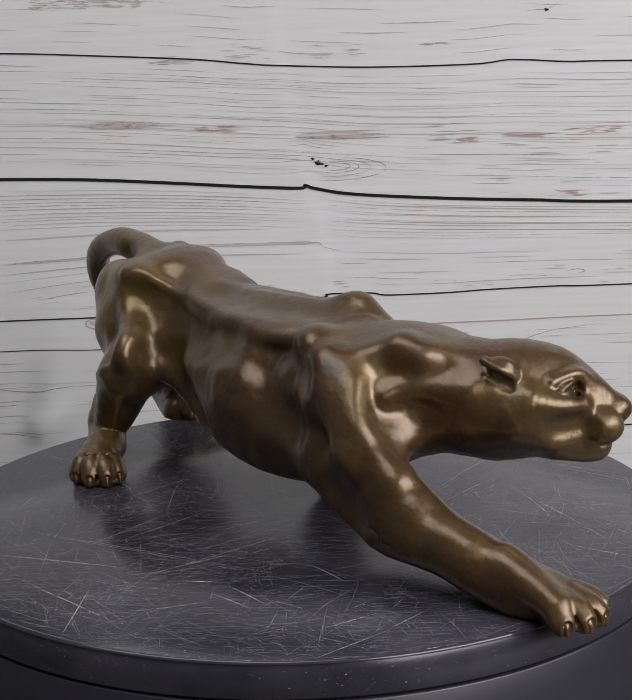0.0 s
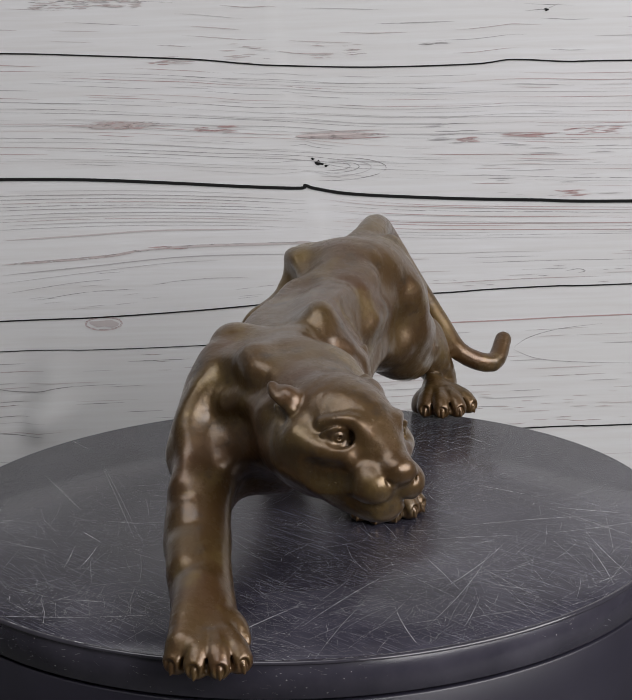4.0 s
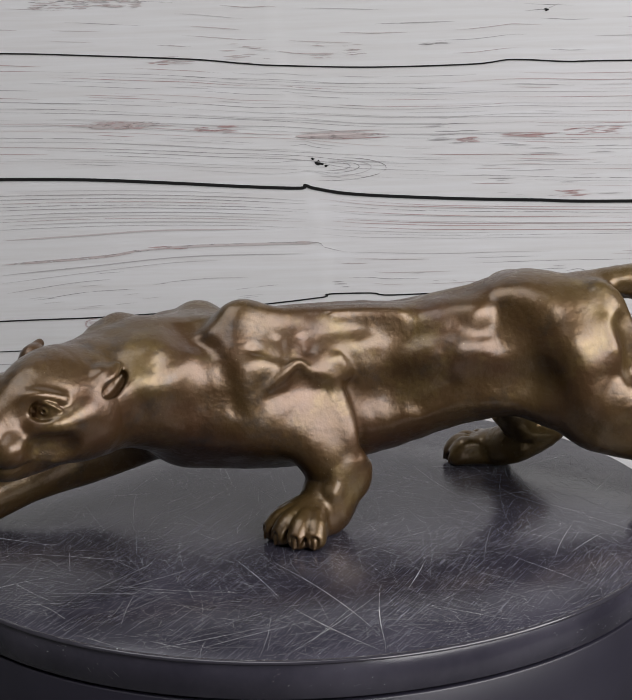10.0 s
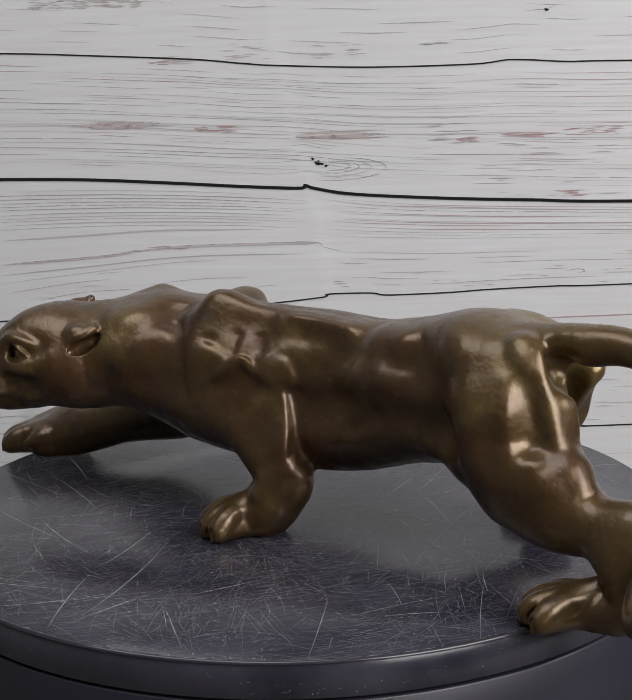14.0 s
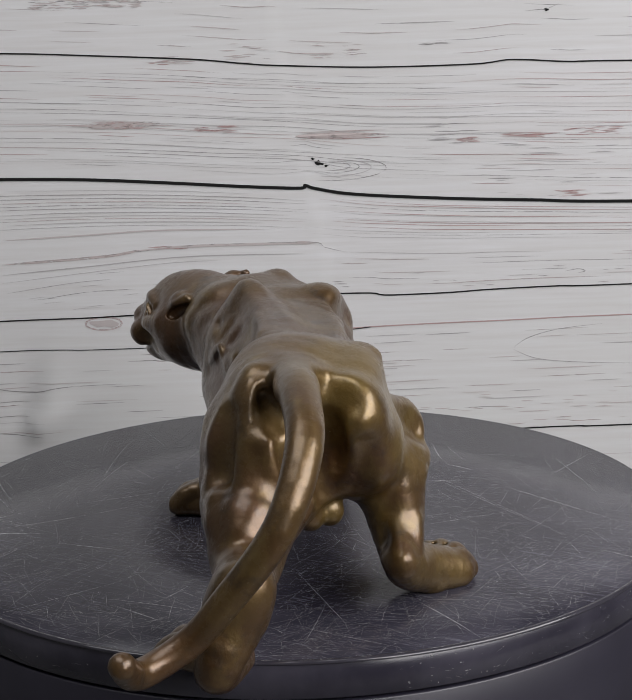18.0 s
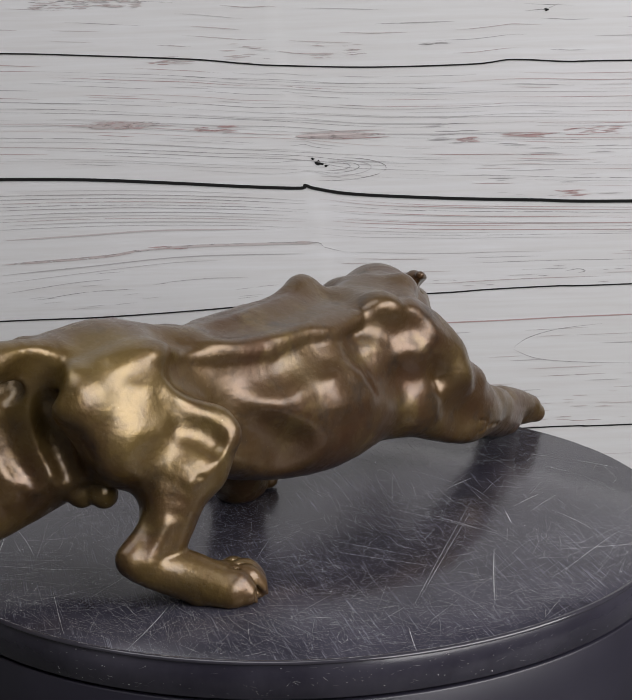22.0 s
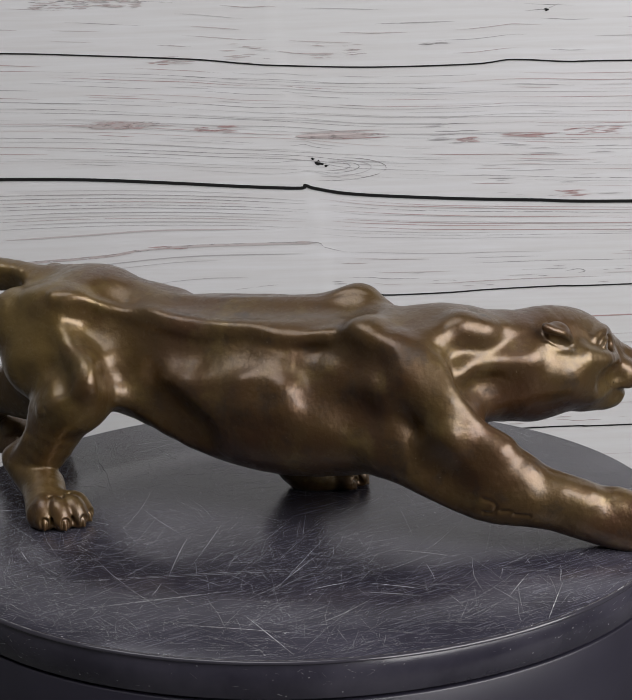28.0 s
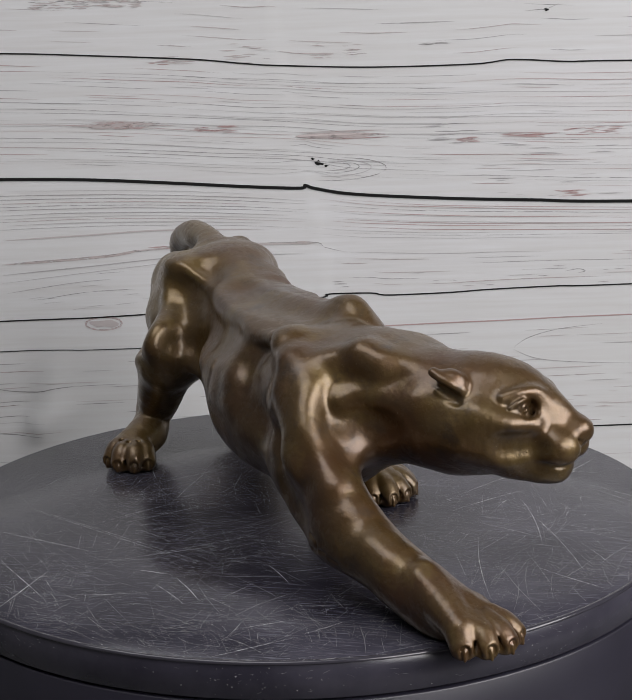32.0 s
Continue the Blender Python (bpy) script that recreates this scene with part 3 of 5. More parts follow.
    # scuffs round the edge
    s = Strokes(lambda a, z: ((DISC_R + 0.00012) * math.cos(a / DISC_R), (DISC_R + 0.00012) * math.sin(a / DISC_R), z))
    for _ in range(1400):
        a, z = rng.uniform(0, math.tau) * DISC_R, rng.uniform(-0.024, -0.004)
        if noise.noise(Vector((a * 6, z * 30, 1.0))) < rng.uniform(-0.2, 0.5):
            continue
        if rng.random() < 0.6:
            q = rng.choice((0.00015, 0.00025, 0.0004))
            s.blot(a, z, q * 1.4, q, rng)
        else:
            d = rng.gauss(0, 0.35)
            q = rng.uniform(0.001, 0.006)
            s.add([(a, z), (a + q, max(-0.025, min(-0.003, z + q * d)))], 0.00018, 0.45, 2)
    tagged(mesh_part("edge_scuffs", s.mesh("edge_scuffs"), SCRATCH_AND_GLINT, platter, "pale scuffs on the edge"), kind="stuff")


# ---- the statue ----
def through_joints(joints, steps=4):
    q = [joints[0], *joints, joints[-1]]
    out = []
    for p0, p1, p2, p3 in zip(q, q[1:], q[2:], q[3:]):
        for i in range(steps):
            t = i / steps
            out.append([0.5 * (2 * b + (c - a) * t + (2 * a - 5 * b + 4 * c - d) * t * t + (3 * b - a - 3 * c + d) * t ** 3)
                        for a, b, c, d in zip(p0, p1, p2, p3)])
    return out + [list(joints[-1])]


class Clay:
    """A distance field on a grid, built up from rounded strokes that melt into one another."""

    def __init__(self, low, high, cell):
        self.low, self.cell = np.array(low), cell
        self.n = np.ceil((np.array(high) - self.low) / cell).astype(int) + 1
        self.f = np.full(self.n, 0.05, np.float32)

    def window(self, low, high):
        a = np.clip(np.floor((np.array(low) - self.low) / self.cell).astype(int), 0, self.n - 1)
        b = np.clip(np.ceil((np.array(high) - self.low) / self.cell).astype(int) + 1, 1, self.n)
        at = tuple(slice(i, j) for i, j in zip(a, b))
        axes = [(self.low[i] + self.cell * np.arange(a[i], b[i])).astype(np.float32) for i in range(3)]
        return at, (axes[0][:, None, None], axes[1][None, :, None], axes[2][None, None, :])

    def misses(self, low, high):
        return (np.array(high) < self.low).any() or (np.array(low) > self.low + self.cell * (self.n - 1)).any()

    def melt(self, at, d, k, carve):
        f = self.f[at]
        if carve:
            f, d = -f, d
        h = np.maximum(k - np.abs(f - d), 0) / k
        f = np.minimum(f, d) - h * h * k * 0.25
        self.f[at] = -f if carve else f

    def strand(self, joints, k, carve=False):
        """joints: (x, y, z, radius); the strand runs smoothly through them."""
        j = np.array(through_joints(joints) if len(joints) > 2 else joints, float)
        pad = k + 4 * self.cell
        r = j[:, 3:4] + pad
        low, high = (j[:, :3] - r).min(0), (j[:, :3] + r).max(0)
        if self.misses(low, high):
            return
        at, (x, y, z) = self.window(low, high)
        best = None
        for a, b in zip(j[:-1], j[1:]):
            ab = b[:3] - a[:3]
            q = float(ab @ ab) + 1e-12
            h = np.clip(((x - a[0]) * ab[0] + (y - a[1]) * ab[1] + (z - a[2]) * ab[2]) / q, 0, 1)
            d = np.sqrt((x - a[0] - h * ab[0]) ** 2 + (y - a[1] - h * ab[1]) ** 2 + (z - a[2] - h * ab[2]) ** 2) - (a[3] + (b[3] - a[3]) * h)
            best = d if best is None else np.minimum(best, d)
        self.melt(at, best.astype(np.float32), k, carve)

    def lump(self, centre, radii, k, turn=None, carve=False):
        """An ellipsoid, turned by the rotation matrix turn."""
        c, r = np.array(centre, float), np.array(radii, float)
        w = r.max() + k + 4 * self.cell
        if self.misses(c - w, c + w):
            return
        at, (x, y, z) = self.window(c - w, c + w)
        x, y, z = x - c[0], y - c[1], z - c[2]
        m = np.array(turn.transposed()) if turn is not None else np.eye(3)
        u = [m[i][0] * x + m[i][1] * y + m[i][2] * z for i in range(3)]
        p = np.sqrt(sum((u[i] / r[i]) ** 2 for i in range(3)))
        g = np.sqrt(sum((u[i] / r[i] ** 2) ** 2 for i in range(3))) + 1e-9
        self.melt(at, (p * (p - 1) / g).astype(np.float32), k, carve)

    def cut_floor(self, height):
        z = (self.low[2] + self.cell * np.arange(self.n[2])).astype(np.float32)
        self.f = np.maximum(self.f, height - z[None, None, :])

    def surface(self, relax):
        f = self.f
        s = f < 0
        corner = np.zeros(tuple(self.n - 1), np.int8)
        for dx in (0, 1):
            for dy in (0, 1):
                for dz in (0, 1):
                    corner += s[dx:self.n[0] - 1 + dx, dy:self.n[1] - 1 + dy, dz:self.n[2] - 1 + dz]
        active = (corner > 0) & (corner < 8)
        cells = np.argwhere(active)
        index = np.full(active.shape, -1, np.int64)
        index[active] = np.arange(len(cells))
        total, count = np.zeros((len(cells), 3)), np.zeros(len(cells))
        quads = []
        for ax in range(3):
            e = np.eye(3, dtype=int)[ax]
            o1, o2 = np.eye(3, dtype=int)[(ax + 1) % 3], np.eye(3, dtype=int)[(ax + 2) % 3]
            for q in ((0, 0), (1, 0), (0, 1), (1, 1)):
                base = cells + q[0] * o1 + q[1] * o2
                fa, fb = f[tuple(base.T)], f[tuple((base + e).T)]
                hit = (fa < 0) != (fb < 0)
                t = np.where(hit, fa / np.where(hit, fa - fb, 1), 0)
                total[hit] += (base + e * t[:, None])[hit]
                count[hit] += 1
            a = np.argwhere(s != np.roll(s, -1, ax))
            a = a[(a[:, ax] < self.n[ax] - 1) & (a[:, (ax + 1) % 3] > 0) & (a[:, (ax + 2) % 3] > 0)
                  & (a[:, (ax + 1) % 3] < self.n[(ax + 1) % 3] - 1) & (a[:, (ax + 2) % 3] < self.n[(ax + 2) % 3] - 1)]
            quad = np.stack([index[tuple((a - d).T)] for d in (o1 * 0, o1, o1 + o2, o2)], 1)
            flip = ~s[tuple(a.T)]
            quad[flip] = quad[flip][:, ::-1]
            quads.append(quad)
        v = self.low + self.cell * (total / np.maximum(count, 1)[:, None])
        quads = np.concatenate(quads)[:, ::1]
        for _ in range(relax):
            acc, num = np.zeros_like(v), np.zeros(len(v))
            for i in range(4):
                a, b = quads[:, i], quads[:, (i + 1) % 4]
                for c in range(3):
                    acc[:, c] += np.bincount(a, v[b, c], len(v))
                num += np.bincount(a, minlength=len(v))
            v = v + 0.5 * (acc / np.maximum(num, 1)[:, None] - v)
        return v, quads


def quad_mesh(name, v, quads):
    used = np.unique(quads)
    new_index = np.zeros(len(v), np.int64)
    new_index[used] = np.arange(len(used))
    v, quads = v[used], new_index[quads]
    me = bpy.data.meshes.new(name)
    me.vertices.add(len(v))
    me.vertices.foreach_set("co", v.ravel())
    me.loops.add(quads.size)
    me.loops.foreach_set("vertex_index", quads.ravel())
    me.polygons.add(len(quads))
    me.polygons.foreach_set("loop_start", np.arange(0, quads.size, 4))
    me.polygons.foreach_set("loop_total", np.full(len(quads), 4))
    me.update()
    me.validate()
    return me


def sculpt(clay):
    """The prowling cat; x runs from its tail to its head, y to its own left side."""
    clay.strand([(-0.2095, 0.0650, 0.1475, 0.0395), (-0.1713, 0.0436, 0.1306, 0.0557), (-0.1060, 0.0248, 0.1194, 0.0528), (-0.0329, 0.0146, 0.1137, 0.0596), (0.0323, 0.0102, 0.1122, 0.0617), (0.1030, 0.0143, 0.1178, 0.0488)], 0.012)  # spine
    clay.strand([(-0.1283, 0.0234, 0.1110, 0.0365), (-0.0671, 0.0047, 0.0953, 0.0494), (0.0029, -0.0141, 0.0860, 0.0509), (0.0808, -0.0180, 0.0901, 0.0479)], 0.02)  # belly
    clay.strand([(-0.2331, 0.0266, 0.1478, 0.0262), (-0.2455, 0.0589, 0.1291, 0.0290)], 0.02)  # rump
    clay.strand([(-0.1956, 0.0126, 0.1557, 0.0218), (-0.1749, 0.0612, 0.1550, 0.0218)], 0.03)  # hips
    clay.strand([(0.0445, 0.0244, 0.1584, 0.0229), (0.0521, 0.0405, 0.1217, 0.0289)], 0.012)  # blade l
    clay.strand([(0.0642, -0.0379, 0.1474, 0.0196), (0.0836, -0.0336, 0.1310, 0.0317)], 0.012)  # blade r
    clay.strand([(0.0945, 0.0038, 0.1160, 0.0400), (0.1254, -0.0044, 0.1230, 0.0482), (0.1811, 0.0383, 0.1157, 0.0377)], 0.02)  # neck
    clay.strand([(0.0742, -0.0230, 0.1262, 0.0402), (0.1245, -0.0453, 0.1064, 0.0312), (0.1446, -0.0616, 0.0759, 0.0233), (0.1921, -0.0644, 0.0441, 0.0220), (0.2675, -0.0551, 0.0174, 0.0217), (0.2829, -0.0431, 0.0124, 0.0172)], 0.015)  # rf arm
    clay.strand([(0.0865, -0.0510, 0.0684, 0.0215), (0.1565, -0.0702, 0.0380, 0.0160), (0.1900, -0.0680, 0.0390, 0.0150)], 0.02)  # rf elbow
    clay.strand([(0.0624, 0.0408, 0.1166, 0.0314), (0.0068, 0.0562, 0.1176, 0.0230), (0.0023, 0.0531, 0.0799, 0.0239), (-0.0144, 0.0487, 0.0443, 0.0229), (-0.0043, 0.0566, 0.0194, 0.0225), (0.0123, 0.0596, 0.0120, 0.0192)], 0.012)  # lf arm
    clay.strand([(-0.2081, 0.0161, 0.1185, 0.0370), (-0.1857, -0.0024, 0.1031, 0.0335), (-0.1619, -0.0267, 0.1082, 0.0222)], 0.015)  # rr thigh
    clay.strand([(-0.1768, -0.0240, 0.0914, 0.0261), (-0.1921, -0.0186, 0.0768, 0.0242), (-0.2119, -0.0179, 0.0409, 0.0167), (-0.2329, -0.0118, 0.0354, 0.0127), (-0.2066, -0.0308, 0.0210, 0.0179), (-0.1949, -0.0650, 0.0100, 0.0139)], 0.012)  # rr leg
    clay.strand([(-0.2219, 0.0738, 0.1220, 0.0413), (-0.2035, 0.0698, 0.1082, 0.0453), (-0.2573, 0.0994, 0.0838, 0.0262)], 0.015)  # lr thigh
    clay.strand([(-0.2234, 0.0931, 0.0681, 0.0196), (-0.2637, 0.1038, 0.0584, 0.0205), (-0.3202, 0.1181, 0.0671, 0.0196)], 0.024)  # lr shank
    clay.strand([(-0.3147, 0.1243, 0.0456, 0.0208), (-0.3213, 0.1375, 0.0166, 0.0146), (-0.2807, 0.1232, 0.0056, 0.0188)], 0.016)  # lr meta
    clay.strand([(-0.2309, 0.0580, 0.1651, 0.0220), (-0.2645, 0.0671, 0.1755, 0.0162), (-0.3024, 0.0742, 0.1784, 0.0129), (-0.3457, 0.0842, 0.1607, 0.0118), (-0.3686, 0.1062, 0.1210, 0.0106), (-0.3515, 0.1372, 0.0718, 0.0098), (-0.3370, 0.1572, 0.0435, 0.0096), (-0.3437, 0.1894, 0.0308, 0.0095), (-0.3676, 0.2023, 0.0485, 0.0085)], 0.01)  # tail
    # muscles, folds and hollows
    clay.strand([(-0.2192, 0.0116, 0.1650, 0.0100), (-0.2014, 0.0043, 0.1680, 0.0100), (-0.1823, 0.0020, 0.1662, 0.0100), (-0.1597, 0.0029, 0.1600, 0.0100)], 0.0135)  # hip crest
    clay.strand([(-0.1558, 0.0009, 0.1623, 0.0080), (-0.1292, -0.0004, 0.1597, 0.0080), (-0.0887, -0.0103, 0.1543, 0.0080), (-0.0557, -0.0190, 0.1532, 0.0080), (-0.0211, -0.0238, 0.1540, 0.0080), (0.0132, -0.0294, 0.1524, 0.0080), (0.0437, -0.0359, 0.1518, 0.0080), (0.0573, -0.0470, 0.1575, 0.0080)], 0.0081)  # edge of the back
    clay.strand([(-0.1679, -0.0213, 0.1600, 0.0120), (-0.1407, -0.0260, 0.1508, 0.0120), (-0.1096, -0.0348, 0.1438, 0.0120), (-0.0789, -0.0414, 0.1455, 0.0120)], 0.0216, True)  # hollow of the loin
    clay.strand([(-0.1714, -0.0137, 0.1311, 0.0100), (-0.1572, -0.0316, 0.1208, 0.0100), (-0.1481, -0.0301, 0.1127, 0.0100), (-0.1366, -0.0153, 0.0999, 0.0100)], 0.0108)  # front of the thigh
    clay.strand([(-0.1318, -0.0387, 0.1141, 0.0140), (-0.1218, -0.0403, 0.0985, 0.0140), (-0.1029, -0.0456, 0.0839, 0.0140), (-0.0829, -0.0491, 0.0684, 0.0140)], 0.0216, True)  # flank fold
    clay.strand([(-0.1400, -0.0259, 0.1174, 0.0040), (-0.1285, -0.0235, 0.1210, 0.0040), (-0.1201, -0.0255, 0.1240, 0.0040)], 0.0054)  # skin at the knee
    clay.strand([(-0.2002, -0.0371, 0.0872, 0.0040), (-0.1865, -0.0447, 0.0941, 0.0040), (-0.1735, -0.0460, 0.1045, 0.0040), (-0.1607, -0.0458, 0.1100, 0.0040)], 0.0054)  # seam of the casting
    clay.strand([(0.0686, -0.0435, 0.1559, 0.0120), (0.0815, -0.0494, 0.1461, 0.0120), (0.0970, -0.0572, 0.1341, 0.0120), (0.1129, -0.0613, 0.1209, 0.0120), (0.1282, -0.0656, 0.1099, 0.0120)], 0.01512)  # shoulder blade edge
    clay.strand([(0.0903, -0.0612, 0.0871, 0.0100), (0.0987, -0.0648, 0.0716, 0.0100)], 0.01512)  # upper arm
    clay.strand([(0.1332, -0.0722, 0.0873, 0.0110), (0.1254, -0.0689, 0.0727, 0.0110)], 0.01512)  # upper arm
    clay.strand([(0.1597, -0.0885, 0.0440, 0.0013), (0.1686, -0.0895, 0.0410, 0.0013), (0.1670, -0.0880, 0.0334, 0.0013), (0.1598, -0.0867, 0.0332, 0.0013)], 0.0012, True)  # engraved bar
    clay.strand([(0.1724, -0.0890, 0.0352, 0.0013), (0.1800, -0.0893, 0.0358, 0.0013)], 0.0012, True)  # engraved bar
    clay.strand([(0.1832, -0.0884, 0.0329, 0.0013), (0.1937, -0.0876, 0.0321, 0.0013)], 0.0012, True)  # engraved bar
    clay.strand([(0.0300, 0.0342, 0.1638, 0.0100), (-0.0001, 0.0340, 0.1604, 0.0100), (-0.0362, 0.0375, 0.1590, 0.0100), (-0.0822, 0.0429, 0.1568, 0.0100)], 0.0108)  # edge of the back
    clay.strand([(-0.0161, 0.0597, 0.1378, 0.0090), (-0.0468, 0.0610, 0.1378, 0.0090), (-0.0710, 0.0586, 0.1429, 0.0090), (-0.1008, 0.0539, 0.1541, 0.0090)], 0.0108)  # loin edge
    clay.strand([(-0.0473, 0.0648, 0.1212, 0.0110), (-0.0672, 0.0642, 0.1270, 0.0110), (-0.0881, 0.0641, 0.1325, 0.0110)], 0.0135)  # flank muscle
    clay.strand([(-0.1153, 0.0700, 0.1392, 0.0100), (-0.1320, 0.0765, 0.1422, 0.0100)], 0.0135)  # flank muscle
    clay.strand([(-0.0461, 0.0832, 0.0989, 0.0120), (-0.0774, 0.0846, 0.1066, 0.0120), (-0.1080, 0.0898, 0.1103, 0.0120)], 0.0216, True)  # flank hollow
    clay.strand([(-0.1351, 0.1000, 0.1606, 0.0220), (-0.1479, 0.1110, 0.1425, 0.0220), (-0.1613, 0.1164, 0.1181, 0.0220)], 0.0324, True)  # hollow before the thigh
    clay.strand([(-0.1979, 0.0940, 0.1325, 0.0180), (-0.2034, 0.0975, 0.1207, 0.0180)], 0.0189)  # haunch
    clay.strand([(-0.2089, 0.1062, 0.0974, 0.0120), (-0.2236, 0.1098, 0.0865, 0.0120)], 0.0135)  # thigh
    clay.strand([(0.0499, 0.0403, 0.1584, 0.0120), (0.0576, 0.0537, 0.1416, 0.0120)], 0.0135)  # shoulder blade
    clay.strand([(0.1361, 0.0324, 0.1434, 0.0160), (0.1118, 0.0345, 0.1458, 0.0160)], 0.0162)  # neck muscle
    clay.strand([(0.1404, 0.0483, 0.1311, 0.0100), (0.1093, 0.0526, 0.1273, 0.0100)], 0.0135)  # neck muscle
    clay.strand([(0.0898, 0.0365, 0.1759, 0.0140), (0.0953, 0.0682, 0.1477, 0.0140), (0.0969, 0.0764, 0.1159, 0.0140)], 0.0243, True)  # neck hollow
    clay.strand([(-0.0219, 0.0698, 0.1037, 0.0050), (-0.0303, 0.0607, 0.0816, 0.0050), (-0.0454, 0.0326, 0.0545, 0.0050)], 0.00675)  # tendon
    clay.strand([(-0.0080, 0.0688, 0.0499, 0.0040), (-0.0053, 0.0706, 0.0360, 0.0040)], 0.0054)  # tendon
    clay.strand([(0.0664, 0.0482, 0.1178, 0.0280), (0.0534, 0.0500, 0.1133, 0.0280), (0.0347, 0.0494, 0.1093, 0.0280)], 0.0351)  # upper arm mass
    clay.strand([(0.0713, -0.0492, 0.1551, 0.0080), (0.0784, -0.0514, 0.1501, 0.0080)], 0.0108)  # tip of the blade
    clay.strand([(0.1228, -0.0565, 0.1324, 0.0090), (0.1421, -0.0636, 0.1133, 0.0090), (0.1522, -0.0627, 0.0975, 0.0090), (0.1662, -0.0649, 0.0782, 0.0090)], 0.00945)  # front of the arm
    clay.strand([(0.1571, -0.0612, 0.1251, 0.0120), (0.1667, -0.0603, 0.1066, 0.0120)], 0.0162, True)  # hollow by the neck
    clay.strand([(-0.1856, -0.0003, 0.1698, 0.0090), (-0.1761, 0.0008, 0.1672, 0.0090)], 0.0081)  # hip knob
    clay.strand([(-0.1560, -0.0335, 0.1165, 0.0110), (-0.1508, -0.0316, 0.1106, 0.0110)], 0.0108)  # knee
    clay.strand([(-0.1420, -0.0224, 0.1183, 0.0070), (-0.1399, -0.0231, 0.1101, 0.0070)], 0.0081)  # knee
    clay.strand([(-0.1476, 0.0017, 0.1821, 0.0120), (-0.1364, -0.0254, 0.1534, 0.0120), (-0.1311, -0.0366, 0.1216, 0.0120)], 0.0216, True)  # before the hip
    clay.strand([(0.1480, -0.0189, 0.1522, 0.0100), (0.1635, -0.0061, 0.1491, 0.0100)], 0.0135)  # neck muscle
    clay.strand([(0.1101, -0.0430, 0.1479, 0.0100), (0.1317, -0.0260, 0.1554, 0.0100)], 0.0135)  # neck muscle
    clay.strand([(0.1505, -0.0538, 0.1487, 0.0140), (0.1742, -0.0401, 0.1402, 0.0140), (0.1869, -0.0279, 0.1373, 0.0140)], 0.0243, True)  # neck hollow
    clay.strand([(0.0530, 0.0289, 0.1642, 0.0150), (0.0660, 0.0369, 0.1511, 0.0150)], 0.0135)  # shoulder blade
    clay.strand([(0.0980, 0.0460, 0.1332, 0.0160), (0.0883, 0.0510, 0.1239, 0.0160)], 0.0135)  # point of the shoulder
    clay.strand([(-0.1094, 0.0475, 0.1597, 0.0100), (-0.1294, 0.0598, 0.1609, 0.0100)], 0.0135)  # loin
    clay.strand([(-0.0745, 0.0676, 0.1570, 0.0090), (-0.0596, 0.0786, 0.1361, 0.0090), (-0.0628, 0.0813, 0.1056, 0.0090)], 0.0189, True)  # flank
    clay.strand([(0.1688, -0.0698, 0.0696, 0.0120), (0.1832, -0.0694, 0.0609, 0.0120)], 0.0162)  # forearm
    clay.strand([(0.2173, -0.0711, 0.0455, 0.0100), (0.2322, -0.0697, 0.0401, 0.0100)], 0.0135)  # wrist
    clay.strand([(0.2429, 0.0126, 0.1073, 0.0018), (0.2432, 0.0136, 0.1065, 0.0018)], 0.001, True)  # casting pit
    clay.strand([(0.0851, 0.0311, 0.1658, 0.0016), (0.0841, 0.0315, 0.1659, 0.0016)], 0.001, True)  # casting pit
    clay.strand([(-0.2563, 0.0362, 0.1704, 0.0100), (-0.2670, 0.0401, 0.1577, 0.0100), (-0.2757, 0.0435, 0.1406, 0.0100)], 0.0135, True)  # hollow beside the tail
    clay.strand([(-0.2500, 0.0888, 0.1688, 0.0100), (-0.2597, 0.0856, 0.1573, 0.0100)], 0.0135, True)  # hollow beside the tail
    clay.strand([(-0.2456, 0.0290, 0.1640, 0.0070), (-0.2555, 0.0301, 0.1506, 0.0070)], 0.0108)  # beside the tail
    clay.strand([(-0.2444, 0.0219, 0.1555, 0.0130), (-0.2464, 0.0213, 0.1493, 0.0130)], 0.0162)  # sit bone
    clay.strand([(-0.2332, 0.0262, 0.1352, 0.0240), (-0.2232, 0.0142, 0.1170, 0.0240)], 0.0189)  # buttock
    clay.strand([(-0.2296, 0.0823, 0.1719, 0.0060), (-0.2329, 0.0925, 0.1592, 0.0060), (-0.2397, 0.1002, 0.1428, 0.0060)], 0.0081)  # thigh ridge
    clay.strand([(-0.2441, 0.0991, 0.1570, 0.0060), (-0.2532, 0.1062, 0.1313, 0.0060)], 0.0108, True)  # thigh groove
    clay.strand([(-0.2517, 0.0842, 0.1348, 0.0120), (-0.2555, 0.0929, 0.1064, 0.0120), (-0.2670, 0.1009, 0.0965, 0.0120)], 0.01215)  # calf
    clay.strand([(-0.2111, -0.0187, 0.0812, 0.0070), (-0.2174, -0.0206, 0.0557, 0.0070), (-0.2395, -0.0112, 0.0379, 0.0070)], 0.0081)  # shin
    clay.strand([(-0.2635, 0.0206, 0.1238, 0.0100), (-0.2431, 0.0238, 0.0906, 0.0100)], 0.0162, True)  # between the thighs
    clay.strand([(-0.1835, -0.0102, 0.1439, 0.0070), (-0.1653, -0.0303, 0.1237, 0.0070), (-0.1595, -0.0423, 0.1125, 0.0070)], 0.0135)  # thigh top
    clay.strand([(-0.2241, -0.0269, 0.1080, 0.0070), (-0.2067, -0.0361, 0.1156, 0.0070), (-0.1853, -0.0477, 0.1192, 0.0070)], 0.0162, True)  # thigh hollow
    clay.strand([(0.0473, -0.0091, 0.1787, 0.0100), (-0.0420, -0.0074, 0.1780, 0.0100), (-0.0869, 0.0065, 0.1786, 0.0100)], 0.0189, True)  # furrow of the back
